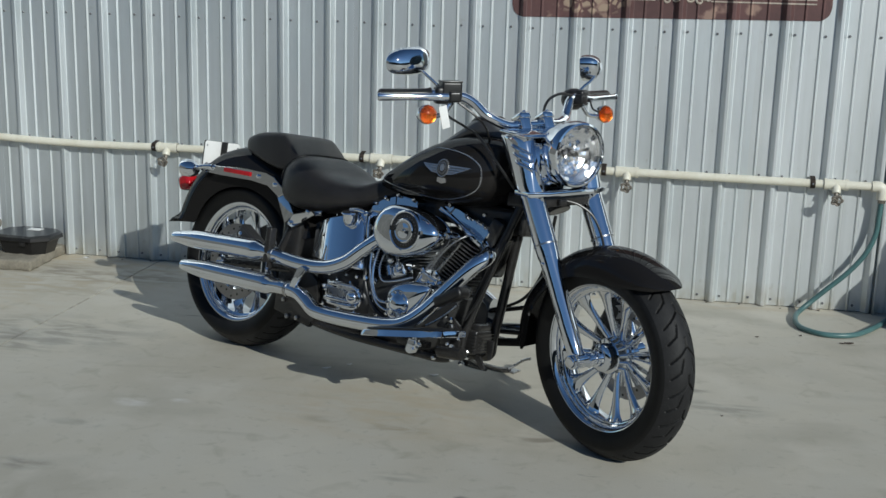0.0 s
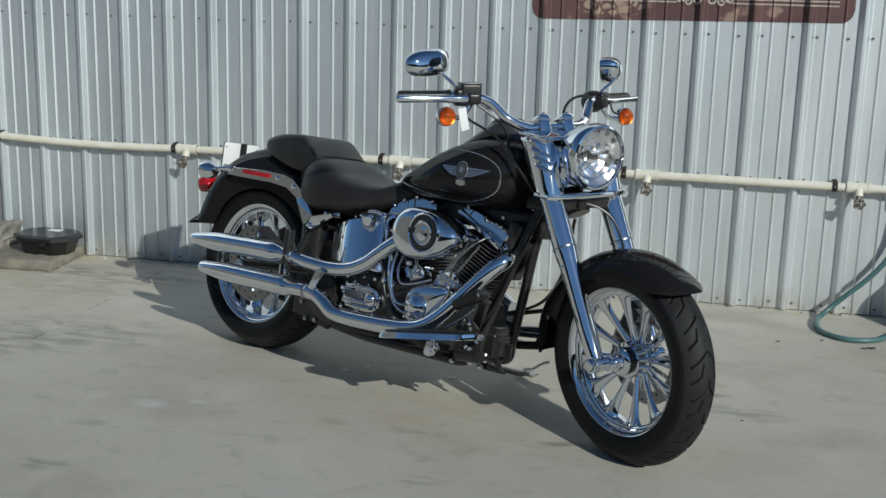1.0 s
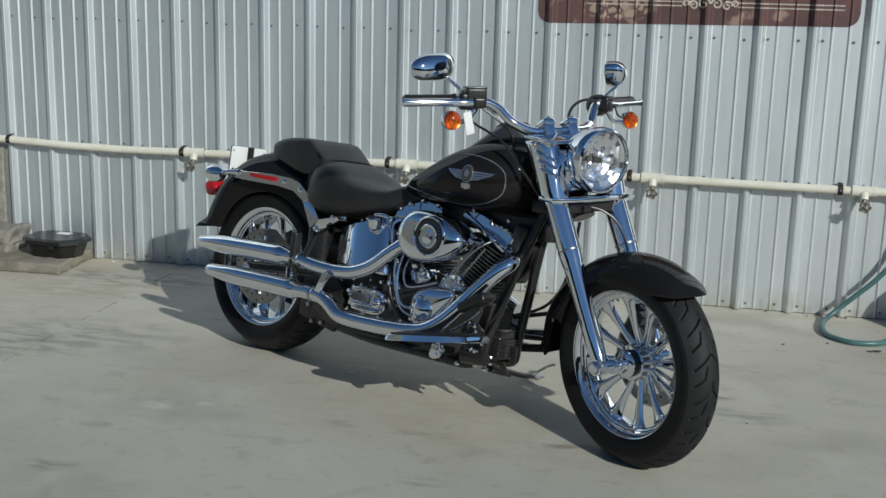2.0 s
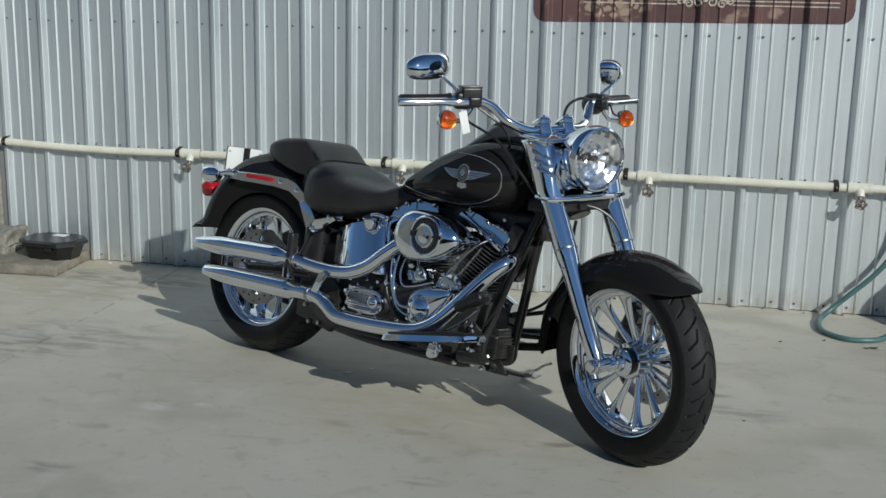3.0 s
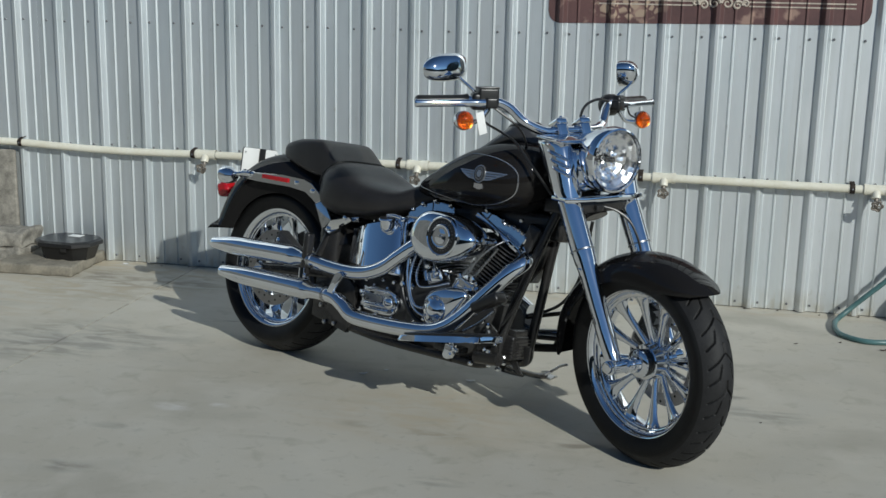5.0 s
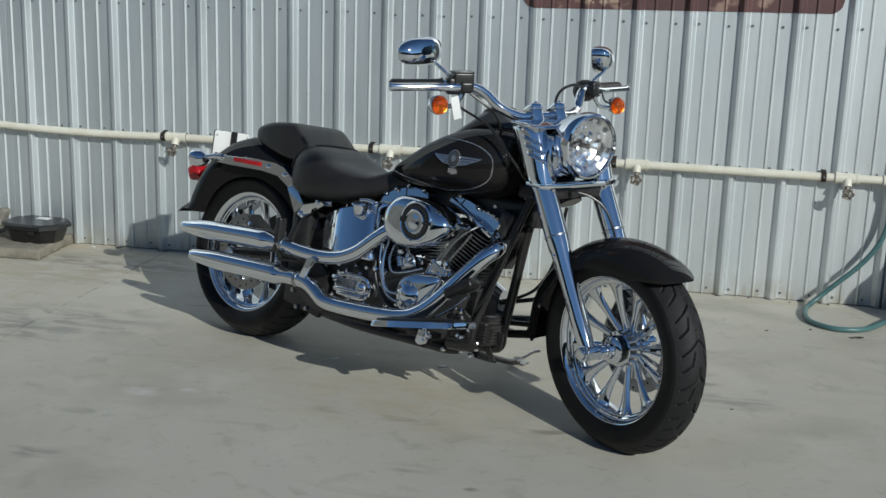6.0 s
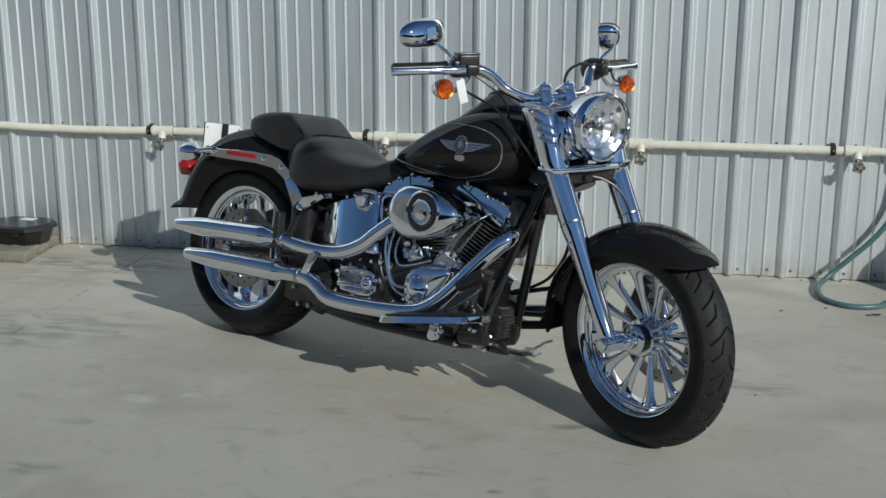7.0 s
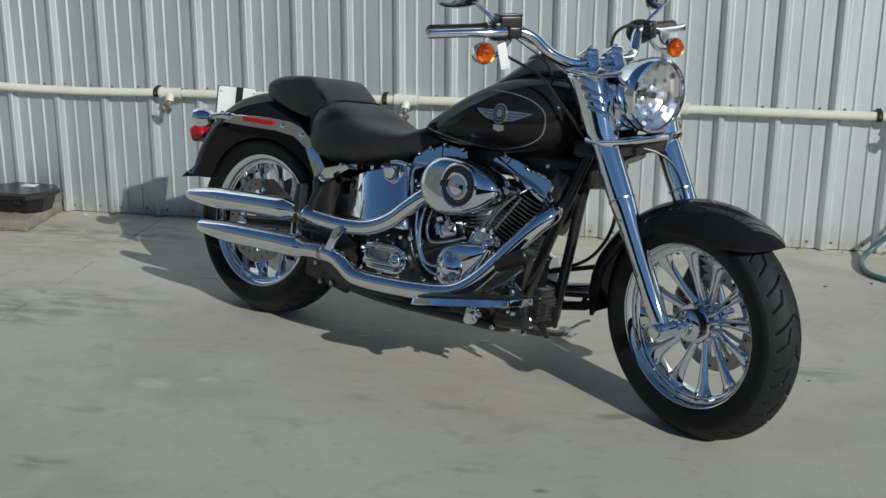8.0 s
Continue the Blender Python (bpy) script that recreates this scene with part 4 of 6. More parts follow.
part("plate_holder", box((-0.318, 0.055, 0.706), (0.006, 0.030, 0.118), 0.003), PLASTIC, plate)
part("plate_foot", box((-0.316, -0.015, 0.655), (0.012, 0.055, 0.018), 0.004), PLASTIC, plate)
for y in (-0.03, 0.13):
    part("plate_bolt", bolt((-0.324, y, 0.746), (1, 0, 0), 0.004, 0.003), SATIN_METAL, plate)

# seats
bp("rider_seat", loft([superring(x, zb, zt, hw, 48, 3.3, 0.42, lift) for x, zb, zt, hw, lift in station([
    (0.232, 0.625, 0.690, 0.085, 0.0), (0.248, 0.600, 0.735, 0.135, 0.0), (0.290, 0.578, 0.768, 0.168, 0.0), (0.34, 0.570, 0.770, 0.182, 0.004), (0.40, 0.572, 0.745, 0.184, 0.012), (0.46, 0.580, 0.716, 0.178, 0.012),
    (0.53, 0.594, 0.704, 0.160, 0.004), (0.60, 0.612, 0.705, 0.132, 0.0), (0.66, 0.636, 0.727, 0.108, 0.0), (0.72, 0.662, 0.752, 0.085, 0.0), (0.77, 0.690, 0.772, 0.062, 0.0), (0.795, 0.720, 0.775, 0.036, 0.0)])]), VINYL, "black vinyl rider seat")
pillion = bp("pillion_seat", loft([superring(x, zb, zt, hw, 72, 4.0 + 6.0 * max(0.0, min(1.0, (x - 0.02) / 0.16)), 0.45) for x, zb, zt, hw in station([
    (-0.012, 0.764, 0.782, 0.075), (-0.007, 0.757, 0.802, 0.098), (0.02, 0.744, 0.818, 0.118), (0.083, 0.728, 0.831, 0.131), (0.153, 0.712, 0.837, 0.136), (0.198, 0.704, 0.838, 0.137), (0.222, 0.702, 0.832, 0.137),
    (0.252, 0.706, 0.810, 0.136), (0.285, 0.716, 0.782, 0.133), (0.313, 0.730, 0.757, 0.124), (0.322, 0.738, 0.749, 0.105)])]), VINYL, "black vinyl pillion seat", sharp=24)
for y in (-0.098, 0.098):
    part("seat_seam", tube([(0.01, y * 0.9, 0.806), (0.09, y, 0.8265), (0.195, y, 0.8325), (0.222, y, 0.8265), (0.252, y, 0.8055), (0.285, y, 0.779), (0.312, y, 0.755)], 0.0019, 6), VINYL, pillion)

# Dark matte bead between the seats, added to draw the shade of their gap.
edge = [(0.258, -0.146, 0.672), (0.262, -0.149, 0.694), (0.268, -0.146, 0.719), (0.284, -0.140, 0.739), (0.302, -0.131, 0.756), (0.320, -0.105, 0.767), (0.326, -0.060, 0.772)]
part("seat_piping", tube(edge + [(0.327, 0.0, 0.773)] + [(x, -y, z) for x, y, z in reversed(edge)], 0.0055, 8), SIDEWALL_AND_GAP_SHADE, pillion)

# tank
TANK = [(0.645, 0.705, 0.722, 0.040), (0.665, 0.698, 0.735, 0.070), (0.72, 0.690, 0.775, 0.115), (0.80, 0.684, 0.826, 0.152), (0.90, 0.682, 0.880, 0.182), (1.00, 0.682, 0.914, 0.196),
        (1.08, 0.688, 0.926, 0.194), (1.14, 0.702, 0.922, 0.180), (1.185, 0.730, 0.905, 0.150), (1.21, 0.765, 0.880, 0.105), (1.218, 0.79, 0.855, 0.06)]
TANK_S = station(TANK, 5)
bp("fuel_tank", loft([superring(x, zb, zt, hw, 44, 2.45, 0.42) for x, zb, zt, hw in TANK_S]), PAINT, "gloss black teardrop fuel tank")


def tank_side(x, z, out=0.0):
    """The place on the tank's right flank at x and z."""
    xs = [s[0] for s in TANK_S]
    zb, zt, hw = (float(np.interp(x, xs, [s[i] for s in TANK_S])) for i in (1, 2, 3))
    zm = zb + (zt - zb) * 0.42
    v = abs(z - zm) / ((zt - zm) if z > zm else (zm - zb))
    return x, -(hw * max(0.0, 1 - min(v, 0.999) ** 2.45) ** (1 / 2.45) + out), z


def on_tank(outline, thick, name, mat, parent, label=""):
    """A thin emblem laid on the tank's flank."""
    bm = bmesh.new()
    outer = [bm.verts.new(tank_side(x, z, thick)) for x, z in outline]
    inner = [bm.verts.new(tank_side(x, z, -0.002)) for x, z in outline]
    n = len(outline)
    bm.faces.new(outer)
    for i in range(n):
        bm.faces.new((outer[i], inner[i], inner[(i + 1) % n], outer[(i + 1) % n]))
    bmesh.ops.triangulate(bm, faces=[f for f in bm.faces if len(f.verts) > 4])
    return part(name, bm, mat, parent, label)


loop = []
for i in range(40):
    a = 2 * math.pi * i / 40
    c, s = math.cos(a), math.sin(a)
    x = 0.965 + (0.198 * c if c > 0 else 0.262 * c)
    mid = 0.780 + 0.05 * (x - 0.965)
    tall = 0.082 if c > 0 else 0.082 * max(0.12, 1 + 0.75 * c)
    # Wider towards the front: the sun's glint there is put into the shape.
    loop.append(tank_side(x, mid - (0.03 if c < 0 else 0) * abs(c) + tall * math.copysign(abs(s) ** 0.75, s), 0.0006) + (0.0012 + 0.0016 * max(0.0, c) ** 2,))
bp("pinstripe", tube(loop + loop[:1], 0.0017, 6, 2), STRIPE, "thin silver pinstripe")
BX, BZ = 1.030, 0.798
wing_l = [(BX - 0.012, BZ + 0.012), (BX - 0.09, BZ + 0.012), (BX - 0.078, BZ + 0.002), (BX - 0.062, BZ - 0.006), (BX - 0.045, BZ - 0.014), (BX - 0.012, BZ - 0.018)]
wing_r = [(BX + 0.012, BZ + 0.014), (BX + 0.103, BZ + 0.014), (BX + 0.085, BZ + 0.003), (BX + 0.062, BZ - 0.006), (BX + 0.045, BZ - 0.013), (BX + 0.012, BZ - 0.018)]
badge = on_tank([(BX + 0.0235 * math.cos(a), BZ + 0.003 + 0.029 * math.sin(a)) for a in np.linspace(0, 2 * math.pi, 25)[:-1]], 0.005, "tank_badge", STRIPE, bike, "winged silver tank badge")
on_tank(wing_l, 0.0035, "wing", STRIPE, badge)
on_tank(wing_r, 0.0035, "wing", STRIPE, badge)
on_tank([(BX + 0.0205 * math.cos(a), BZ + 0.003 + 0.0255 * math.sin(a)) for a in np.linspace(0, 2 * math.pi, 25)[:-1]], 0.0056, "badge_face", ENGINE_BLACK, badge)
on_tank([(BX + 0.009 * math.cos(a), BZ + 0.004 + 0.012 * math.sin(a)) for a in np.linspace(0, 2 * math.pi, 17)[:-1]], 0.0064, "badge_centre", STRIPE, badge)
for s, far in ((-1, 0.075), (1, 0.088)):
    for i in range(3):
        dz = 0.0075 - 0.0085 * i
        reach = far * (0.96 - 0.22 * i)
        on_tank([(BX + s * 0.026, BZ + dz), (BX + s * reach, BZ + dz + 0.002), (BX + s * reach, BZ + dz + 0.0008), (BX + s * 0.026, BZ + dz - 0.0018)], 0.0044, "feather_line", ENGINE_BLACK, badge)
for i in range(14):
    a = 2 * math.pi * i / 14
    on_tank([(BX + 0.0147 * math.cos(a) + 0.0021 * math.cos(b), BZ + 0.003 + 0.0180 * math.sin(a) + 0.0026 * math.sin(b)) for b in (0.8, 2.4, 4.0, 5.5)], 0.0063, "badge_mark", STRIPE, badge)
on_tank([(BX - 0.016, BZ - 0.028), (BX + 0.016, BZ - 0.028), (BX + 0.018, BZ - 0.042), (BX, BZ - 0.047), (BX - 0.018, BZ - 0.042)], 0.0045, "ribbon", STRIPE, badge)
# dash on the tank
dash = loft([superring(x, zb, zt, hw, 24, 2.6, 0.4) for x, zb, zt, hw in station([(0.74, 0.775, 0.795, 0.022), (0.80, 0.805, 0.838, 0.036), (0.90, 0.86, 0.900, 0.048), (0.96, 0.885, 0.940, 0.060), (1.015, 0.90, 0.978, 0.070), (1.055, 0.905, 0.980, 0.072), (1.10, 0.905, 0.955, 0.060), (1.135, 0.905, 0.93, 0.035)])])
dash_ob = bp("dash", dash, DASH, "dark tank-top dash with a speedometer")
part("speedometer", lathe([(0, 0.012), (0.05, 0.010), (0.058, 0.002), (0.058, -0.01)], (0, 0, 0), 36, "z"), PLASTIC, dash_ob, "black speedometer face", m=Matrix.Translation((1.035, 0, 0.972)) @ Matrix.Rotation(radians(-12), 4, "Y"))

# frame
for s in (-1, 1):
    if s < 0:
        run = [(1.288, -0.030, 0.86), (1.252, -0.045, 0.74), (1.203, -0.062, 0.58), (1.150, -0.074, 0.40), (1.122, -0.080, 0.28), (1.108, -0.084, 0.215), (1.05, -0.092, 0.185), (0.9, -0.10, 0.182)]
    else:
        run = [(1.262, 0.015, 0.86), (1.232, 0.022, 0.76), (1.196, 0.032, 0.60), (1.170, 0.040, 0.40), (1.152, 0.044, 0.27), (1.128, 0.070, 0.205), (1.05, 0.092, 0.185), (0.9, 0.10, 0.182)]
    bp("down_tube", tube(run, 0.0160, 14), FRAME_BLACK, "black frame tube")
    bp("lower_rail", tube([(0.95, s * 0.10, 0.182), (0.6, s * 0.115, 0.182), (0.35, s * 0.12, 0.22), (0.26, s * 0.125, 0.34), (0.3, s * 0.11, 0.5)], 0.0165, 12), FRAME_BLACK)
    bp("swing_arm", tube([(0.36, s * 0.135, 0.36), (0.18, s * 0.14, 0.345), (0.0, s * 0.142, 0.325)], 0.019, 12), FRAME_BLACK)
bp("steering_head", tube([(1.36, 0, 0.72), (1.25, 0, 0.905)], 0.036, 20), FRAME_BLACK)
bp("backbone", tube([(1.28, 0, 0.84), (1.0, 0, 0.74), (0.55, 0, 0.62), (0.3, 0, 0.60)], 0.026, 14), FRAME_BLACK)
bp("cross_brace", tube([(1.205, -0.07, 0.63), (1.205, 0.07, 0.63)], 0.014, 12), FRAME_BLACK)
bp("rear_frame_cover", box((0.30, -0.02, 0.46), (0.10, 0.20, 0.24), 0.03, seg=3), FRAME_BLACK)

# ---- front end: forks, nacelle, headlamp ----
def fork_x(z):
    return 1.605 - (z - 0.316) * 0.521


def fork_run(y, z0, z1, radii, flat=1.0):
    n = len(radii)
    return [(fork_x(z0 + (z1 - z0) * i / (n - 1)), y, z0 + (z1 - z0) * i / (n - 1), r) for i, r in enumerate(radii)]


FY = 0.115
for s in (-1, 1):
    y = s * FY
    slider = tube(fork_run(y, 0.305, 0.615, [0.021, 0.025, 0.027, 0.0275, 0.028, 0.0285, 0.0295, 0.031, 0.033]), seg=28, sub=3)
    leg = fp("fork_leg", slider, CHROME, "chromed fork leg")
    part("fork_cover", tube(fork_run(y, 0.600, 0.800, [0.0335, 0.0352, 0.0358, 0.0362, 0.0366, 0.037, 0.037, 0.037]), seg=32, sub=2), CHROME, leg, m=STEER)
    a, b = Vector((fork_x(0.636), y, 0.636)), Vector((-0.521, 0, 1)).normalized()
    part("cover_ring", tube([tuple(a - b * 0.0025), tuple(a + b * 0.0025)], 0.0372, 32), SATIN_METAL, leg, m=STEER)
    part("cover_screw", bolt((fork_x(0.585) + 0.0, y + s * 0.031, 0.585), (0, s, 0), 0.006, 0.005), CHROME, leg, m=STEER)
    upper = []
    for z, rx, ry in ((0.782, 0.041, 0.038), (0.80, 0.044, 0.040), (0.85, 0.052, 0.041), (0.90, 0.058, 0.042), (0.945, 0.062, 0.042), (0.955, 0.058, 0.039)):
        ring = []
        for k in range(32):
            t = 2 * math.pi * k / 32
            ring.append((fork_x(z) + 0.012 * (z - 0.78) / 0.17 + rx * math.copysign(abs(math.cos(t)) ** 0.8, math.cos(t)), y + ry * math.copysign(abs(math.sin(t)) ** 0.8, math.sin(t)), z))
        upper.append(ring)
    part("upper_cover", loft([[tuple(v) for v in c] for c in zip(*[smooth_path([np.array(r[k]) for r in upper], 4) for k in range(32)])]), CHROME, leg, m=STEER)
    for i in range(3):
        z = 0.924 - 0.024 * i
        x = fork_x(z) + 0.034
        part("louvre", tube([(x - 0.030, y + s * 0.034, z + 0.010, 0.002), (x - 0.004, y + s * 0.040, z + 0.002, 0.0080), (x + 0.028, y + s * 0.030, z - 0.009, 0.0075), (x + 0.052, y + s * 0.012, z - 0.020, 0.002)], seg=12, sub=4, flat=0.75), CHROME, leg, m=STEER)
    lug = tube([(1.605, y - 0.024, 0.316), (1.605, y + 0.024, 0.316)], 0.0255, 24)
    part("axle_lug", lug, CHROME, leg, m=STEER)
    part("axle_cap", lathe([(0, s * 0.0365), (0.0145, s * 0.0365), (0.0180, s * 0.0345), (0.0195, s * 0.030), (0.0195, s * 0.022)], (1.606, y, 0.316), 24), CHROME, leg, m=STEER)
    part("pinch_bolt", bolt((1.588, y - 0.012, 0.345), (-0.3, 0, 1), 0.0065, 0.009), CHROME, leg, m=STEER)
fp("front_axle", tube([(1.628, -0.10, 0.317), (1.628, 0.10, 0.317)], 0.0165, 24), CHROME)
fp("top_clamp", box((1.300, 0, 0.962), (0.125, 0.305, 0.012), 0.005, Matrix.Rotation(radians(4), 4, "Y"), seg=3), CHROME, "chromed top clamp")
fp("lower_clamp", prism([(1.325, -0.152), (1.325, 0.152), (1.395, 0.156), (1.425, 0.10), (1.425, -0.10), (1.395, -0.156)], 0.778, 0.793, 0.004, plane="xy"), CHROME, "chromed lower fork clamp")
fp("nacelle", loft([superring(x, zb, zt, hw, 32, 3.2, 0.5) for x, zb, zt, hw in station([(1.265, 0.83, 0.955, 0.085), (1.31, 0.80, 0.957, 0.100), (1.36, 0.797, 0.955, 0.098), (1.385, 0.81, 0.95, 0.088)])]), CHROME, "chromed headlamp nacelle")
fp("clamp_underside", box((1.365, 0, 0.758), (0.07, 0.20, 0.035), 0.01), FRAME_BLACK)
HL = (1.436, 0.0, 0.905)
tilt = Matrix.Translation(HL) @ Matrix.Rotation(radians(3), 4, "Y") @ Matrix.Translation(-Vector(HL))
bucket = lathe([(0, -0.135), (0.035, -0.132), (0.066, -0.112), (0.086, -0.08), (0.0935, -0.050), (0.0965, -0.030), (0.1005, -0.027), (0.1020, -0.018), (0.1015, 0.000), (0.0985, 0.010), (0.0935, 0.012), (0.0915, 0.006)], HL, 64, "x")
headlamp = part("headlamp", bucket, CHROME, bike, "chrome headlamp with a clear lens", STEER @ tilt)
rings = []
facets = random.Random(5)
for q in np.linspace(0.0, 1.0, 10):
    r = 0.012 + 0.080 * q
    depth = -0.040 + 0.036 * q ** 1.7
    ring = []
    for k in range(30):
        a = 2 * math.pi * (k + 0.5 * q) / 30
        facet = facets.uniform(-0.0030, 0.0030) * (q > 0.1) * (q < 0.97)
        ring.append((HL[0] + depth + facet, r * math.cos(a), HL[2] + r * math.sin(a)))
    rings.append(ring)
part("reflector", loft(rings, caps=False), REFLECTOR, headlamp, "faceted reflector", STEER @ tilt, sharp=8)
part("bulb", lathe([(0, 0.0), (0.008, -0.002), (0.010, -0.008), (0.010, -0.03), (0, -0.035)], (HL[0] - 0.006, 0, HL[2]), 20, "x"), FRAME_BLACK, headlamp, "black bulb cap", STEER @ tilt)
lens = lathe([(0, 0.040), (0.03, 0.0365), (0.06, 0.027), (0.082, 0.0145), (0.0925, 0.004), (0.0915, 0.001), (0.081, 0.0115), (0.06, 0.024), (0.03, 0.0335), (0, 0.037)], HL, 64, "x")
lens_ob = part("lens", lens, GLASS, headlamp, "clear domed glass", STEER @ tilt)
lens_ob.visible_shadow = False

# ---- handlebars and controls ----
bar_bm = tube([(1.045, -0.46, 1.070), (1.09, -0.34, 1.072), (1.128, -0.245, 1.070), (1.155, -0.195, 1.050), (1.187, -0.158, 1.006), (1.212, -0.10, 0.979), (1.218, -0.05, 0.978),
             (1.218, 0.05, 0.978), (1.200, 0.122, 0.979), (1.176, 0.166, 0.992), (1.160, 0.190, 1.018), (1.144, 0.214, 1.044), (1.122, 0.255, 1.054), (1.09, 0.34, 1.054), (1.045, 0.46, 1.052)], 0.0155, 20, 6)
handlebar = fp("handlebar", bar_bm, CHROME, "chromed handlebar")
for s in (-1, 1):
    riser = box((1.224, s * 0.047, 0.976), (0.048, 0.040, 0.060), 0.009, Matrix.Rotation(radians(-24), 4, "Y"), seg=3)
    box((1.213, s * 0.047, 1.001), (0.058, 0.042, 0.026), 0.010, Matrix.Rotation(radians(-24), 4, "Y"), bm=riser, seg=3)
    part("riser", riser, CHROME, handlebar, m=STEER)
    for d in (-0.016, 0.016):
        part("riser_bolt", bolt((1.209 + d, s * 0.047, 1.013 + d * 0.44), (-0.4, 0, 0.9), 0.0055, 0.006), CHROME, handlebar, m=STEER)
    CTRL = STEER if s < 0 else STEER @ Matrix.Translation((0, 0, -0.018))
    grip = tube([(1.0405, s * 0.472, 1.070, 0.010), (1.0415, s * 0.468, 1.070, 0.017), (1.045, s * 0.46, 1.070, 0.019), (1.060, s * 0.42, 1.0705, 0.0185), (1.09, s * 0.335, 1.072, 0.0185), (1.096, s * 0.318, 1.072, 0.022), (1.099, s * 0.312, 1.072, 0.016)], seg=24, sub=3)
    part("grip", grip, PLASTIC, handlebar, "black rubber grip", CTRL)
    part("lever", tube([(1.145, s * 0.262, 1.066, 0.010), (1.136, s * 0.30, 1.066, 0.0095), (1.114, s * 0.36, 1.066, 0.0085), (1.090, s * 0.43, 1.066, 0.008), (1.0745, s * 0.476, 1.066, 0.0085), (1.0705, s * 0.487, 1.066, 0.0095), (1.0685, s * 0.492, 1.066, 0.006)], seg=14, sub=4, flat=1.35), CHROME, handlebar, "chromed lever", CTRL)
    turn = Matrix.Rotation(radians(s * 21), 4, "Z")
    if s > 0:
        part("switch_dome", lathe([(0, -0.040), (0.020, -0.037), (0.032, -0.026), (0.0365, -0.008), (0.0365, 0.012), (0.030, 0.024), (0, 0.028)], (1.098, 0.268, 1.064), 28), PLASTIC, handlebar, "round black switch housing", CTRL)
    part("switch_box", box((1.113, s * 0.283, 1.070), (0.050, 0.052, 0.054), 0.012, turn, seg=3), PLASTIC, handlebar, m=CTRL)
    part("lever_bracket", box((1.140, s * 0.258, 1.066), (0.045, 0.040, 0.034), 0.008, turn, seg=3), PLASTIC, handlebar, m=CTRL)
    # turn signal under the lever
    IND = (1.148, s * 0.365, 1.015)
    part("signal_stem", tube([(1.138, s * 0.272, 1.045), (1.140, s * 0.30, 1.015), (1.145, s * 0.335, 1.008)], 0.0075, 10), CHROME, handlebar, m=CTRL)
    SMALL = CTRL @ Matrix.Translation(IND) @ Matrix.Scale(0.9, 4) @ Matrix.Translation(-Vector(IND))
    sig = part("turn_signal", lathe([(0, -0.046), (0.012, -0.044), (0.024, -0.032), (0.031, -0.012), (0.0335, 0.004), (0.0325, 0.009)], IND, 36, "x"), CHROME, bike, "chrome bullet turn signal with an amber lens", SMALL)
    rings = []
    for q, d in ((0.15, -0.012), (0.45, -0.008), (0.9, 0.006)):
        rings.append([(IND[0] + d + facets.uniform(-0.0045, 0.0045), IND[1] + 0.032 * q * math.cos(t), IND[2] + 0.032 * q * math.sin(t)) for t in (2 * math.pi * k / 9 for k in range(9))])
    part("reflector", loft(rings), REFLECTOR, sig, m=SMALL, sharp=6)
    dome_lens = part("lens", lathe([(0.0322, 0.007), (0.0316, 0.014), (0.027, 0.024), (0.018, 0.031), (0.008, 0.034), (0, 0.0345), (0, 0.0315), (0.008, 0.031), (0.0165, 0.0285), (0.0245, 0.022), (0.0285, 0.0135), (0.0290, 0.007)], IND, 36, "x"), AMBER, sig, "amber lens", SMALL)
    dome_lens.visible_shadow = False
    # mirror
    MC = Vector((1.055, s * 0.372, 1.172)) if s < 0 else Vector((1.052, 0.370, 1.168))
    stem = [(1.105, -0.285, 1.085), (1.10, -0.300, 1.105), (1.075, -0.325, 1.135), (1.062, -0.345, 1.160)] if s < 0 else [(1.105, 0.285, 1.085), (1.103, 0.302, 1.102), (1.096, 0.350, 1.128), (1.082, 0.386, 1.158)]
    part("mirror_stem", tube(stem, 0.0052, 10), CHROME, handlebar, m=CTRL)
    toe = Matrix.Translation(MC) @ Matrix.Rotation(radians(8 if s < 0 else 33), 4, "Z") @ Matrix.Rotation(radians(-6), 4, "Y") @ Matrix.Rotation(radians(0 if s < 0 else 14), 4, "X") @ Matrix.Diagonal((1 if s < 0 else 1.4, 1 if s < 0 else 0.58, 1 if s < 0 else 1.02, 1))
    rings = []
    for d, q in ((-0.012, 0.96), (-0.010, 1.0), (0.0, 1.0), (0.012, 0.94), (0.022, 0.80), (0.029, 0.58), (0.033, 0.30)):
        rings.append([(d, q * 0.084 * math.copysign(abs(math.cos(t)) ** 0.72, math.cos(t)), q * 0.043 * math.copysign(abs(math.sin(t)) ** 0.8, math.sin(t)) * (1 - 0.12 * s * math.cos(t)) - 0.006 * s * math.cos(t)) for t in (2 * math.pi * k / 40 for k in range(40))])
    mir = part("mirror", loft([[tuple(v) for v in c] for c in zip(*[smooth_path([np.array(r[k]) for r in rings], 3) for k in range(40)])]), CHROME, bike, "chrome teardrop mirror", CTRL @ toe)
    part("mirror_glass", loft([[(-0.0135, 0.077 * math.copysign(abs(math.cos(t)) ** 0.72, math.cos(t)), 0.038 * math.copysign(abs(math.sin(t)) ** 0.8, math.sin(t))) for t in (2 * math.pi * k / 40 for k in range(40))],
                               [(-0.0125, 0.077 * math.copysign(abs(math.cos(t)) ** 0.72, math.cos(t)), 0.038 * math.copysign(abs(math.sin(t)) ** 0.8, math.sin(t))) for t in (2 * math.pi * k / 40 for k in range(40))]]), MIRROR, mir, m=CTRL @ toe)
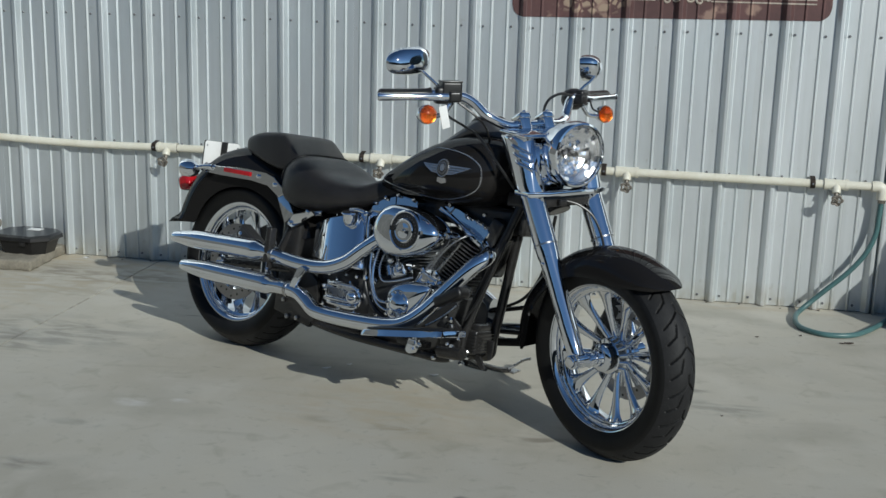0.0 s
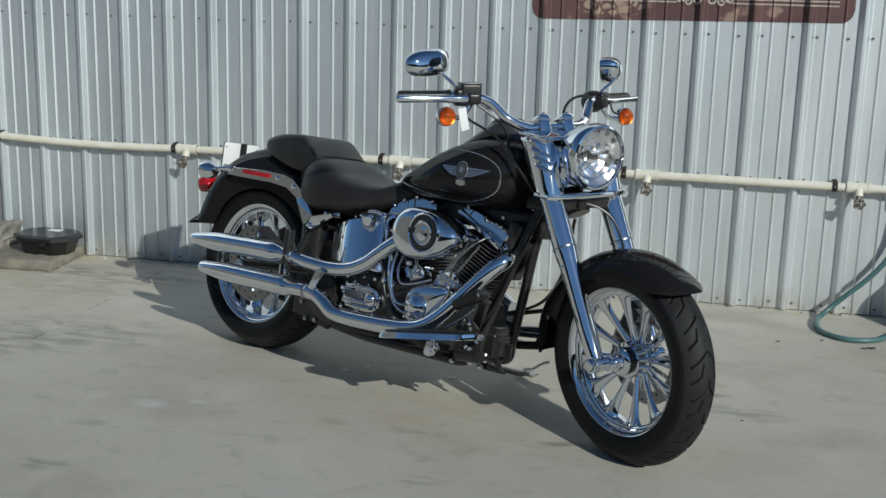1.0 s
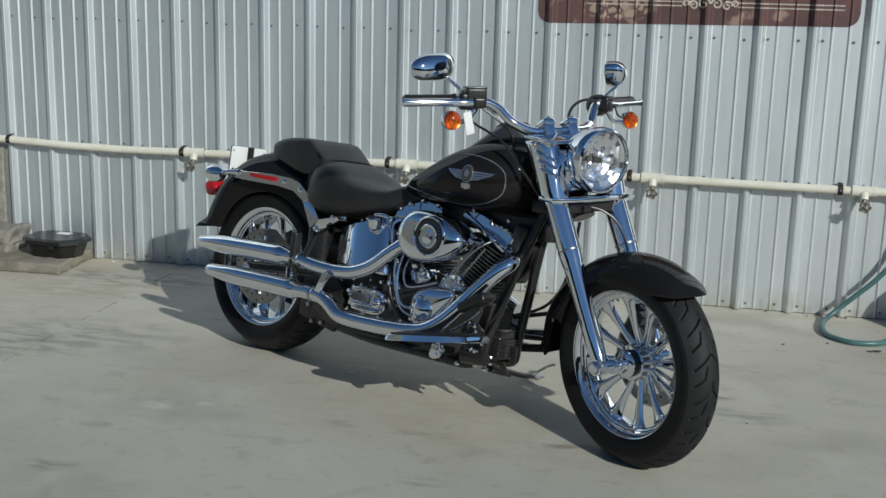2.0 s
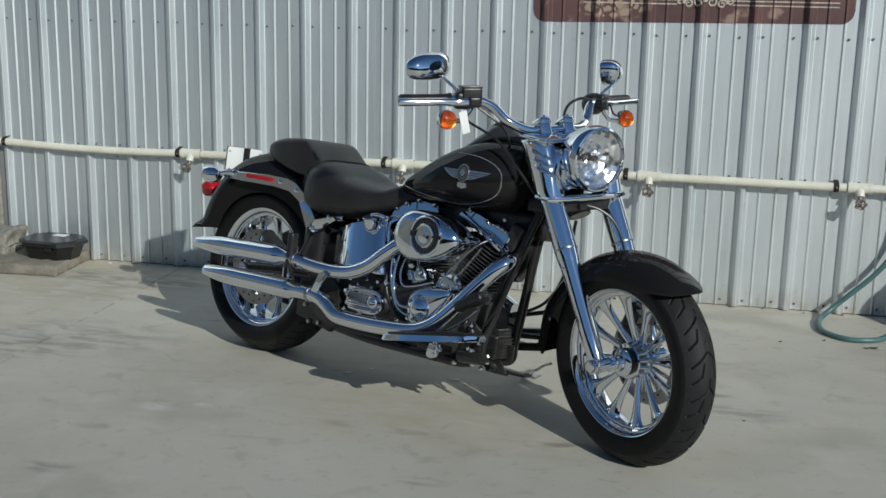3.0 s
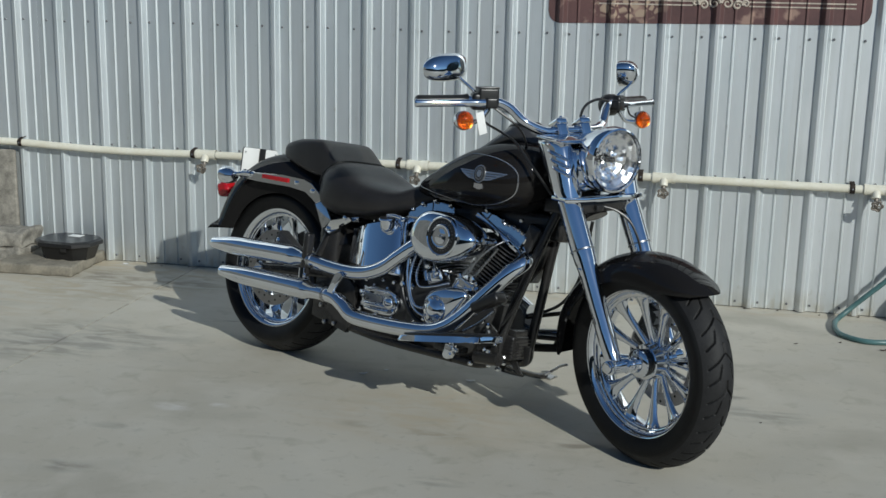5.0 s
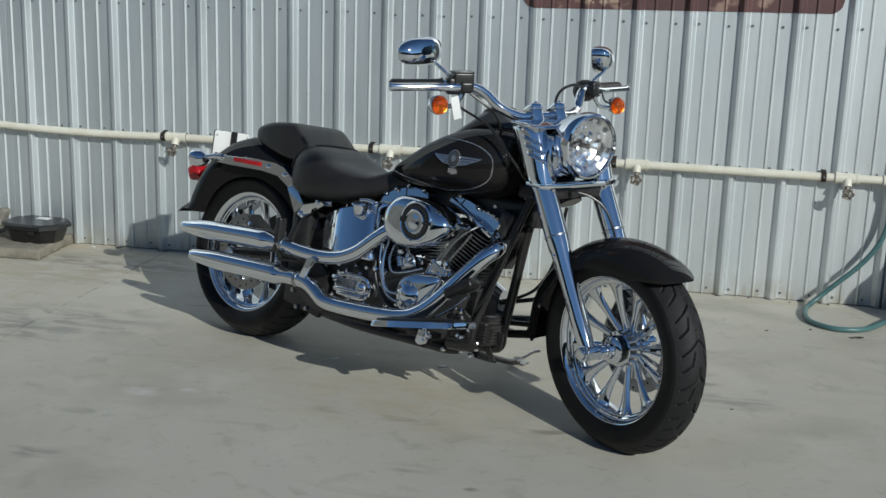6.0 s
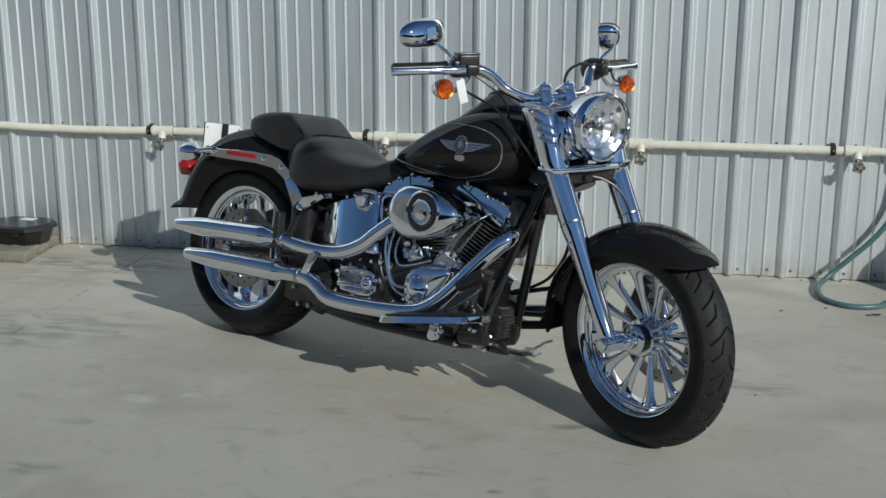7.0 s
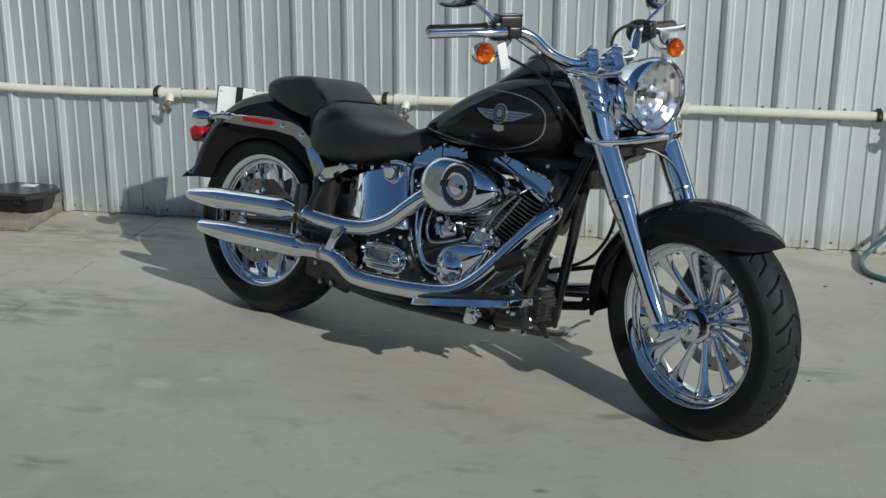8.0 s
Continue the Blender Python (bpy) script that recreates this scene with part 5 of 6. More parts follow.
# brake reservoir on the throttle side
res = part("brake_reservoir", box((1.120, -0.258, 1.084), (0.060, 0.064, 0.054), 0.007, Matrix.Rotation(radians(-21), 4, "Z"), seg=3), PLASTIC, bike, "black brake fluid reservoir", STEER)
part("cap", box((1.120, -0.258, 1.112), (0.062, 0.066, 0.006), 0.003, Matrix.Rotation(radians(-21), 4, "Z")), PLASTIC, res, m=STEER)
fp("hang_tag", box((1.163, -0.308, 1.006), (0.0025, 0.030, 0.070), 0.001, Matrix.Rotation(radians(13), 4, "X")), PAPER, "white paper tag on the handlebar")
fp("brake_line", tube([(1.128, -0.255, 1.045), (1.080, -0.240, 1.006), (1.122, -0.205, 0.973), (1.189, -0.198, 0.948), (1.242, -0.184, 0.893), (1.276, -0.168, 0.850), (1.295, -0.13, 0.79)], 0.0042, 8), PLASTIC, "black cable")
fp("throttle_cable", tube([(1.130, -0.235, 1.048), (1.160, -0.185, 1.005), (1.170, -0.15, 0.965), (1.160, -0.12, 0.90), (1.17, -0.09, 0.82)], 0.0038, 8), PLASTIC)
fp("throttle_sleeve", tube([(1.133, -0.222, 1.052), (1.150, -0.19, 1.036), (1.168, -0.155, 1.008)], 0.0068, 10), CHROME)
fp("clutch_cable", tube([(1.14, 0.235, 1.058), (1.155, 0.165, 1.070), (1.172, 0.098, 1.052), (1.196, 0.058, 1.010), (1.222, 0.050, 0.94)], 0.0048, 8), PLASTIC)
fp("switch_wire", tube([(1.145, 0.30, 1.05), (1.15, 0.31, 1.018), (1.148, 0.335, 1.006)], 0.0032, 8), PLASTIC)
fp("front_brake_hose", tube([(1.405, -0.02, 0.762), (1.430, 0.02, 0.748), (1.455, 0.055, 0.715), (1.475, 0.075, 0.66), (1.49, 0.085, 0.59), (1.52, 0.088, 0.47)], 0.0038, 8), PLASTIC, "black brake hose")
fp("hose_clip", box((1.402, -0.03, 0.757), (0.03, 0.03, 0.02), 0.005), FRAME_BLACK)

# ---- engine ----


def along(front, s, x=0.0):
    """A point s up a cylinder's axis and x across it."""
    t = radians(22.0 if front else -24.0)
    base = (0.983, 0.395) if front else (0.808, 0.415)
    return base[0] + s * math.sin(t) + x * math.cos(t), base[1] + s * math.cos(t) - x * math.sin(t)


def round_plate(front, s0, s1, w, d, r, y_off=0.0):
    rings = []
    for s in (s0, s1):
        ring = []
        for cx, cy, a0 in ((w - r, d - r, 0), (-w + r, d - r, 90), (-w + r, -d + r, 180), (w - r, -d + r, 270)):
            for k in range(4):
                a = radians(a0 + 30 * k)
                x, z = along(front, s, cx + r * math.cos(a))
                ring.append((x, y_off + cy + r * math.sin(a), z))
        rings.append(ring)
    return rings


for front in (True, False):
    core = loft(round_plate(front, -0.02, 0.235, 0.052, 0.055, 0.045))
    cyl = bp("cylinder", core, ENGINE_BLACK, "black finned engine cylinder")
    for i in range(16):
        s = 0.004 + (0.0130 if front else 0.0114) * i
        big = 0.0 if i < 11 else 0.006
        part("fin", loft(round_plate(front, s, s + 0.0046, 0.073 + big, 0.080 + big, 0.032)), FIN_METAL, cyl)
    if front:
        crown = [(0.962, 0.672), (0.968, 0.681), (0.981, 0.6855), (1.030, 0.6715), (1.155, 0.632), (1.168, 0.620), (1.166, 0.606), (1.153, 0.581), (1.140, 0.580), (0.985, 0.655)]
        flange = [(0.955, 0.662), (0.964, 0.674), (1.152, 0.582), (1.143, 0.566)]
        heads = ((0.985, 0.690), (1.066, 0.666), (1.113, 0.652), (1.132, 0.646), (1.149, 0.638))
        seam = (1.010, 0.681, 0.995, 0.655)
    else:
        crown = [(0.648, 0.626), (0.652, 0.638), (0.695, 0.662), (0.752, 0.6855), (0.775, 0.688), (0.845, 0.680), (0.852, 0.672), (0.850, 0.640), (0.662, 0.606)]
        flange = [(0.652, 0.611), (0.658, 0.620), (0.860, 0.642), (0.862, 0.630), (0.664, 0.598)]
        heads = ((0.668, 0.652), (0.712, 0.674), (0.765, 0.692), (0.835, 0.685))
        seam = (0.752, 0.6865, 0.760, 0.640)
    rk = prism(crown, -0.092, 0.090, 0.007, seg=3)
    for v in rk.verts:
        v.co.y += 0.16 * max(0.0, v.co.z - 0.60) if v.co.y < 0 else 0.0
    part("rocker_cover", rk, POLISHED, cyl, "chromed rocker cover", sharp=32)
    part("rocker_flange", prism(flange, -0.097, 0.094, 0.003), CHROME, cyl)
    for x, z in heads:
        part("cover_bolt", bolt((x, -0.082, z - 0.010), (0.15, -0.75, 0.6), 0.0078, 0.014), CHROME, cyl)
    part("cover_seam", tube([(seam[0], -0.0805, seam[1] - 0.004), (seam[2], -0.0855, seam[3])], 0.0016, 6), FRAME_BLACK, cyl)
    for dx in (-0.022, 0.016):
        x0, z0 = along(front, 0.01, dx + (-0.035 if front else 0.035))
        x1, z1 = along(front, 0.195, dx)
        part("pushrod_tube", tube([(x0, -0.125, z0), (x1, -0.098, z1)], 0.0055, 14), SATIN_METAL, cyl)
        part("tube_collar", tube([(x0, -0.127, z0 - 0.012), (x0 + (x1 - x0) * 0.12, -0.124, z0 + (z1 - z0) * 0.12)], 0.0105, 14), CHROME, cyl)
bp("crankcase", loft([superring(x, zb, zt, hw, 28, 3.4, 0.5) for x, zb, zt, hw in station([(0.70, 0.20, 0.40, 0.11), (0.78, 0.175, 0.43, 0.13), (0.90, 0.178, 0.44, 0.135), (1.00, 0.18, 0.43, 0.13), (1.07, 0.22, 0.38, 0.10)])]), ENGINE_BLACK, "black crankcase")
case = [(0.846, 0.345), (0.852, 0.300), (0.880, 0.272), (0.920, 0.266), (0.955, 0.282), (0.985, 0.322), (1.014, 0.372), (1.025, 0.405), (1.006, 0.424), (0.965, 0.422), (0.920, 0.414), (0.876, 0.398), (0.852, 0.374)]
cam_case = bp("cam_cover", dome(case, -0.128, ((-0.152, 1.0), (-0.166, 0.97), (-0.176, 0.88), (-0.183, 0.68), (-0.187, 0.40), (-0.188, 0.10))), CHROME, "chromed cam cover")
part("timer_cover", lathe([(0, -0.2065), (0.015, -0.2050), (0.026, -0.2005), (0.032, -0.1950), (0.040, -0.1935), (0.046, -0.189), (0.049, -0.181), (0.049, -0.165)], (0.913, 0, 0.338), 40), CHROME, cam_case, "round timer cover")
for i in range(10):
    a = 2 * math.pi * i / 10
    part("cover_rib", box((0.913 + 0.041 * math.cos(a), -0.196, 0.338 + 0.041 * math.sin(a)), (0.004, 0.005, 0.009), 0.001, Matrix.Rotation(-a, 4, "Y")), SATIN_METAL, cam_case)
for x, z in ((0.862, 0.300), (0.965, 0.290), (1.012, 0.385), (0.972, 0.414), (0.868, 0.386)):
    part("cover_screw", bolt((x, -0.160, z), (0, -1, 0), 0.006, 0.005), CHROME, cam_case)
bp("gearbox", loft([superring(x, zb, zt, hw, 28, 3.6, 0.5) for x, zb, zt, hw in station([(0.44, 0.24, 0.38, 0.09), (0.50, 0.21, 0.41, 0.115), (0.62, 0.205, 0.42, 0.125), (0.73, 0.21, 0.42, 0.12)])]), ENGINE_BLACK, "black gearbox")
side = [(0.544, 0.305), (0.556, 0.280), (0.610, 0.268), (0.682, 0.270), (0.710, 0.285), (0.718, 0.315), (0.706, 0.345), (0.672, 0.360), (0.590, 0.360), (0.550, 0.345)]
gear = bp("gearbox_cover", dome(side, -0.118, ((-0.138, 1.0), (-0.148, 0.97), (-0.153, 0.90), (-0.155, 0.6), (-0.156, 0.2))), CHROME, "chromed gearbox side cover")
for i, (z, a, b) in enumerate(((0.281, 0.575, 0.672), (0.297, 0.560, 0.690), (0.348, 0.572, 0.664))):
    part("cover_rib", tube([(a, -0.150, z, 0.004), (a + 0.008, -0.158, z, 0.0075), (b - 0.008, -0.158, z + 0.004, 0.0075), (b, -0.150, z + 0.004, 0.004)], seg=12, sub=3), CHROME, gear)
part("cover_plate", prism([(0.572, 0.312), (0.580, 0.307), (0.648, 0.309), (0.655, 0.315), (0.655, 0.330), (0.648, 0.336), (0.580, 0.335), (0.572, 0.329)], -0.150, -0.163, 0.003), SATIN_METAL, gear)
part("cover_lobe", lathe([(0, -0.176), (0.012, -0.174), (0.021, -0.167), (0.024, -0.158), (0.024, -0.148)], (0.684, 0, 0.318), 28), CHROME, gear)
for x, z in ((0.553, 0.290), (0.705, 0.290), (0.708, 0.345), (0.562, 0.352), (0.665, 0.364), (0.625, 0.266), (0.600, 0.366), (0.548, 0.322)):
    part("cover_screw", bolt((x, -0.150, z), (0.1, -1, 0.2), 0.0062, 0.009), CHROME, gear)
bp("primary_cover", loft([superring(x, zb, zt, hw, 24, 3.0, 0.5) for x, zb, zt, hw in [(0.52, 0.24, 0.40, 0.03), (0.56, 0.22, 0.42, 0.045), (0.95, 0.19, 0.43, 0.045), (1.05, 0.23, 0.38, 0.03)]]), CHROME, "chromed primary cover", m=Matrix.Translation((0, 0.165, 0)))
for i, (x, y, z, r) in enumerate(((0.79, -0.14, 0.28, 0.010), (0.80, -0.14, 0.245, 0.009), (0.84, -0.14, 0.235, 0.009), (0.47, -0.13, 0.26, 0.011), (0.53, -0.14, 0.235, 0.009), (0.50, -0.13, 0.40, 0.011), (0.77, -0.145, 0.39, 0.012), (0.72, -0.14, 0.42, 0.010), (1.08, -0.11, 0.27, 0.011), (1.07, -0.12, 0.33, 0.009))):
    bp("case_bolt", bolt((x, y, z), (0, -1, 0), r, 0.010), CHROME)
bp("oil_line", tube([(0.753, -0.155, 0.540), (0.752, -0.165, 0.47), (0.766, -0.170, 0.404), (0.804, -0.172, 0.330), (0.850, -0.165, 0.306), (0.885, -0.15, 0.315)], 0.0042, 10), CHROME, "chrome oil line")
bp("oil_line", tube([(0.785, -0.13, 0.50), (0.790, -0.158, 0.44), (0.812, -0.162, 0.40), (0.860, -0.158, 0.405), (0.93, -0.15, 0.43)], 0.0040, 10), CHROME)
bp("oil_hose", tube([(0.735, -0.13, 0.52), (0.728, -0.155, 0.44), (0.745, -0.162, 0.36), (0.79, -0.155, 0.30), (0.84, -0.14, 0.27)], 0.0085, 10), PLASTIC, "black oil hose")
bp("inlet", tube([(0.895, -0.02, 0.60), (0.905, -0.08, 0.595), (0.93, -0.15, 0.59)], 0.034, 18), ENGINE_BLACK)
bp("lifter_block", box((0.975, -0.105, 0.430), (0.075, 0.05, 0.045), 0.010, Matrix.Rotation(radians(20), 4, "Y"), seg=3), CHROME, "chromed lifter block")
bp("lifter_block", box((0.842, -0.105, 0.436), (0.065, 0.05, 0.045), 0.010, Matrix.Rotation(radians(-20), 4, "Y"), seg=3), CHROME)
bp("oil_filter", tube([(1.065, -0.03, 0.255), (1.15, -0.03, 0.262)], 0.036, 24), ENGINE_BLACK, "black oil filter")
reg = bp("regulator", box((1.138, -0.030, 0.258), (0.060, 0.096, 0.082), 0.014, seg=4), FRAME_BLACK, "black finned regulator")
for i in range(6):
    part("fin", box((1.141, -0.031, 0.2305 + 0.011 * i), (0.0585, 0.0975, 0.0050), 0.0022), FRAME_BLACK, reg)
part("regulator_cap", box((1.138, -0.030, 0.306), (0.056, 0.074, 0.020), 0.007), FRAME_BLACK, reg)
part("regulator_bolt", bolt((1.140, -0.076, 0.224), (0.2, -1, 0), 0.007, 0.008), SATIN_METAL, reg)

# air cleaner
AC = (0.885, 0.578)


def tear(scale, dy=0.0):
    out = []
    for k in range(56):
        a = 2 * math.pi * k / 56
        c, s = math.cos(a), math.sin(a)
        f = max(0.0, c)
        out.append((AC[0] + 0.060 * (1 - scale) + scale * (0.090 * c + 0.098 * f ** 0.82), AC[1] + scale * 0.084 * s * (1 - 0.08 * f * f) + 0.006 * scale * f))
    return out


rings = [[(x, y, z) for x, z in tear(q)] for y, q in ((-0.130, 0.86), (-0.150, 0.94), (-0.165, 0.985), (-0.185, 1.0), (-0.210, 0.995), (-0.228, 0.955), (-0.240, 0.88), (-0.247, 0.76), (-0.2505, 0.60), (-0.2520, 0.40), (-0.2525, 0.15))]
air = bp("air_cleaner", loft([[tuple(v) for v in c] for c in zip(*[smooth_path([np.array(r[k]) for r in rings], 3) for k in range(56)])]), CHROME, "chrome oval air cleaner cover", sharp=60)
AX, AZ = 0.954, 0.586
part("trim_ring", lathe([(0.066, -0.238), (0.0650, -0.251), (0.061, -0.2545), (0.058, -0.253), (0.058, -0.246)], (AX, 0, AZ), 56), CHROME, air)
part("black_ring", lathe([(0.058, -0.250), (0.057, -0.2525), (0.041, -0.2545), (0.039, -0.250)], (AX, 0, AZ), 56), PLASTIC, air, "black inset ring")
for i in range(26):
    a = 2 * math.pi * i / 26
    part("ring_mark", box((AX + 0.0465 * math.cos(a), -0.2538, AZ + 0.0465 * math.sin(a)), (0.0040, 0.0012, 0.0034), 0.0004, Matrix.Rotation(-a, 4, "Y")), FIN_METAL, air)
part("centre_cap", lathe([(0.039, -0.250), (0.0385, -0.257), (0.036, -0.259), (0.030, -0.2575), (0.022, -0.2585), (0.010, -0.2605), (0, -0.261)], (AX, 0, AZ), 48), CHROME, air)
part("centre_bolt", lathe([(0.006, -0.259), (0.006, -0.2635), (0.004, -0.265), (0, -0.265)], (AX + 0.004, 0, AZ), 16), SATIN_METAL, air)
part("breather", lathe([(0, -0.205), (0.009, -0.205), (0.012, -0.198), (0.012, -0.15)], (1.088, 0, 0.590), 20), CHROME, air)

# oil tank cover under the seat
def oil_tank():
    """A horseshoe tank: a broad face with a folded rear edge, its top sloping up towards the engine."""
    plan = [(0.404, -0.040), (0.409, -0.106), (0.415, -0.122), (0.425, -0.132), (0.488, -0.1515), (0.5015, -0.1585), (0.507, -0.1685), (0.513, -0.1725), (0.55, -0.1775),
            (0.60, -0.1800), (0.65, -0.1785), (0.676, -0.1725), (0.688, -0.161), (0.693, -0.146), (0.695, -0.04)]
    rings = []
    for f, inset in ((0.0, 0.008), (0.012, 0.003), (0.035, 0.0), (0.3, 0.0), (0.6, 0.0), (0.9, 0.0), (0.965, 0.0), (0.985, 0.004), (1.0, 0.012)):
        ring = []
        for x, y in plan:
            top = 0.566 + (x - 0.504) * 0.27
            z = 0.418 + (top - 0.418) * f
            ring.append((x + 0.30 * (0.545 - z) + (0.573 - x) * inset * 2, y + inset + 0.30 * (z - 0.48), z))
        rings.append(ring)
    tank = bp("oil_tank", loft(rings), CHROME, "chromed oil tank under the seat", sharp=30)
    cup = Matrix.Translation((0.632, -0.163, 0.590)) @ Matrix.Rotation(radians(14), 4, "X")
    part("filler_plug", lathe([(0, -0.040), (0.012, -0.038), (0.021, -0.031), (0.0265, -0.018), (0.0275, -0.004), (0.0275, 0.006), (0.032, 0.008), (0.033, 0.012), (0.031, 0.016), (0.012, 0.018), (0, 0.018)], (0, 0, 0), 28, "z"), CHROME, tank, m=cup)
    part("filler_lever", tube([(0.640, -0.178, 0.612), (0.668, -0.176, 0.616), (0.690, -0.165, 0.612)], 0.0058, 10), CHROME, tank)
    part("tank_bolt", bolt((0.700, -0.160, 0.606), (0.2, -1, 0.4), 0.009, 0.010), CHROME, tank)
    part("tank_strap", tube([(0.706, -0.150, 0.600), (0.712, -0.156, 0.560), (0.722, -0.156, 0.510)], 0.0052, 10), CHROME, tank)


oil_tank()
bp("battery_box", box((0.58, 0.02, 0.53), (0.24, 0.16, 0.16), 0.02, seg=3), FRAME_BLACK)

# ---- exhaust ----
EY = -0.236
upper = [(-0.196, EY, 0.388, 0.0185), (-0.188, EY, 0.3885, 0.0215), (-0.12, EY, 0.392, 0.0300), (-0.06, EY, 0.395, 0.0352), (0.0, EY, 0.398, 0.0365), (0.12, EY, 0.404, 0.0365), (0.24, EY, 0.409, 0.0365), (0.268, EY, 0.410, 0.0350), (0.288, EY, 0.411, 0.0285), (0.31, EY, 0.411, 0.0245)]
ex = bp("upper_muffler", tube(upper, seg=36, sub=3), CHROME, "chromed upper muffler")
part("outlet", tube([(-0.1965, EY, 0.388), (-0.150, EY, 0.390)], 0.0155, 24), FRAME_BLACK, ex)
part("header_shield", tube([(0.285, EY, 0.411), (0.36, EY + 0.002, 0.408), (0.45, EY + 0.006, 0.400), (0.54, EY + 0.012, 0.399), (0.62, EY + 0.018, 0.411), (0.69, EY + 0.026, 0.443), (0.745, EY + 0.036, 0.492), (0.80, EY + 0.055, 0.540), (0.83, EY + 0.10, 0.565), (0.81, EY + 0.15, 0.58)], 0.0245, 24, 5), CHROME, ex)
lower = [(-0.126, EY, 0.289, 0.0185), (-0.118, EY, 0.289, 0.0215), (-0.05, EY, 0.291, 0.0300), (0.01, EY, 0.293, 0.0352), (0.07, EY, 0.2945, 0.0365), (0.19, EY, 0.298, 0.0365), (0.32, EY, 0.301, 0.0365), (0.352, EY, 0.302, 0.0350), (0.372, EY, 0.302, 0.0285), (0.40, EY, 0.303, 0.0265)]
ex2 = bp("lower_muffler", tube(lower, seg=36, sub=3), CHROME, "chromed lower muffler")
part("outlet", tube([(-0.1265, EY, 0.289), (-0.08, EY, 0.290)], 0.0155, 24), FRAME_BLACK, ex2)
part("header_shield", tube([(0.37, EY, 0.302), (0.44, EY, 0.304), (0.50, EY, 0.300), (0.545, EY, 0.280), (0.585, EY, 0.258), (0.64, EY, 0.252), (0.73, EY, 0.254), (0.83, EY + 0.002, 0.260), (0.92, EY + 0.006, 0.270), (0.985, EY + 0.012, 0.290), (1.045, EY + 0.026, 0.338), (1.115, EY + 0.048, 0.425), (1.175, EY + 0.074, 0.505), (1.20, EY + 0.11, 0.545), (1.165, EY + 0.15, 0.565)], 0.0265, 24, 5), CHROME, ex2)
for x, z, r in ((0.455, 0.303, 0.0285),):
    part("clamp_band", tube([(x - 0.006, EY, z), (x + 0.006, EY, z)], r, 24), SATIN_METAL, ex2)
part("clamp_band", tube([(0.352, EY + 0.002, 0.408), (0.364, EY + 0.002, 0.408)], 0.0265, 24), SATIN_METAL, ex)
bp("exhaust_bracket", prism([(0.478, 0.318), (0.505, 0.318), (0.545, 0.385), (0.528, 0.398), (0.506, 0.386)], EY - 0.024, EY - 0.012, 0.004), CHROME, "chrome bracket between the pipes")
hanger = bp("muffler_hanger", box((0.338, EY - 0.006, 0.428), (0.026, 0.034, 0.150), 0.008, seg=3), FRAME_BLACK, "black muffler hanger")
part("hanger_clamp", tube([(0.352, EY - 0.034, 0.380), (0.355, EY - 0.034, 0.345)], 0.012, 12), CHROME, hanger)
part("hanger_bolt", bolt((0.366, EY - 0.030, 0.356), (0, -1, 0), 0.009, 0.010), CHROME, hanger)
for x, z in ((0.427, 0.193), (0.378, 0.190), (0.47, 0.262), (0.350, 0.246)):
    bp("frame_bolt", bolt((x, -0.150, z), (0, -1, 0), 0.0085, 0.010), SATIN_METAL)
bp("pivot_plate", prism([(0.30, 0.20), (0.48, 0.17), (0.52, 0.23), (0.50, 0.34), (0.40, 0.40), (0.30, 0.34)], -0.148, -0.120, 0.008), FRAME_BLACK)

# ---- foot controls and stand ----
plan = [(-0.168, -0.046), (-0.150, -0.060), (-0.05, -0.065), (0.06, -0.066), (0.150, -0.064), (0.172, -0.050), (0.172, 0.045), (-0.168, 0.045)]
for s in (-1, 1):
    lay = Matrix.Translation((1.052, s * 0.262, 0.284)) @ Matrix.Rotation(radians(-10.5), 4, "Y") @ Matrix.Diagonal((1, 1 if s < 0 else -1, 1, 1))
    board = prism([tuple(float(v) for v in p) for p in smooth_path(plan + plan[:1], 3)][:-1], -0.019, 0.0, 0.003, plane="xy")
    for v in board.verts:
        if v.co.z < -0.009 and v.co.y < 0:
            v.co.y *= 1.10
    fb = bp("footboard", board, CHROME, "chrome-edged footboard with a black pad", m=lay)
    part("board_pad", prism([(x * 0.93, y * 0.88) for x, y in plan], 0.0, 0.007, 0.003, plane="xy"), PLASTIC, fb, m=lay)
    part("board_bracket", box((1.02, s * 0.205, 0.235), (0.10, 0.06, 0.022), 0.006), FRAME_BLACK, fb)
can = bp("pedal_boss", prism([(1.060, 0.226), (1.066, 0.218), (1.078, 0.215), (1.090, 0.220), (1.098, 0.236), (1.100, 0.262), (1.068, 0.262)], -0.296, -0.272, 0.005, seg=3), CHROME, "chrome pedal boss")
part("boss_bolt", bolt((1.092, -0.294, 0.232), (0, -1, 0), 0.007, 0.008), CHROME, can)
part("boss_neck", tube([(1.080, -0.275, 0.252), (1.072, -0.268, 0.266)], 0.009, 12), CHROME, can)
part("boss_link", box((1.094, -0.280, 0.248), (0.03, 0.012, 0.014), 0.004), CHROME, can)
pedal = bp("brake_pedal", prism([(1.070, 0.296), (1.098, 0.306), (1.130, 0.332), (1.158, 0.356), (1.205, 0.388), (1.196, 0.402), (1.150, 0.380), (1.096, 0.336)], -0.246, -0.238, 0.003), FRAME_BLACK, "black brake pedal arm with a bright metal edge")
part("pedal_edge", tube([(1.092, -0.246, 0.306), (1.128, -0.247, 0.328), (1.160, -0.247, 0.352), (1.184, -0.247, 0.374), (1.200, -0.246, 0.390)], 0.0032, 8), SATIN_METAL, pedal)
part("pedal_pad", box((1.156, -0.222, 0.409), (0.112, 0.058, 0.034), 0.013, Matrix.Rotation(radians(-31), 4, "Y"), seg=3), PLASTIC, pedal, "black pedal pad")
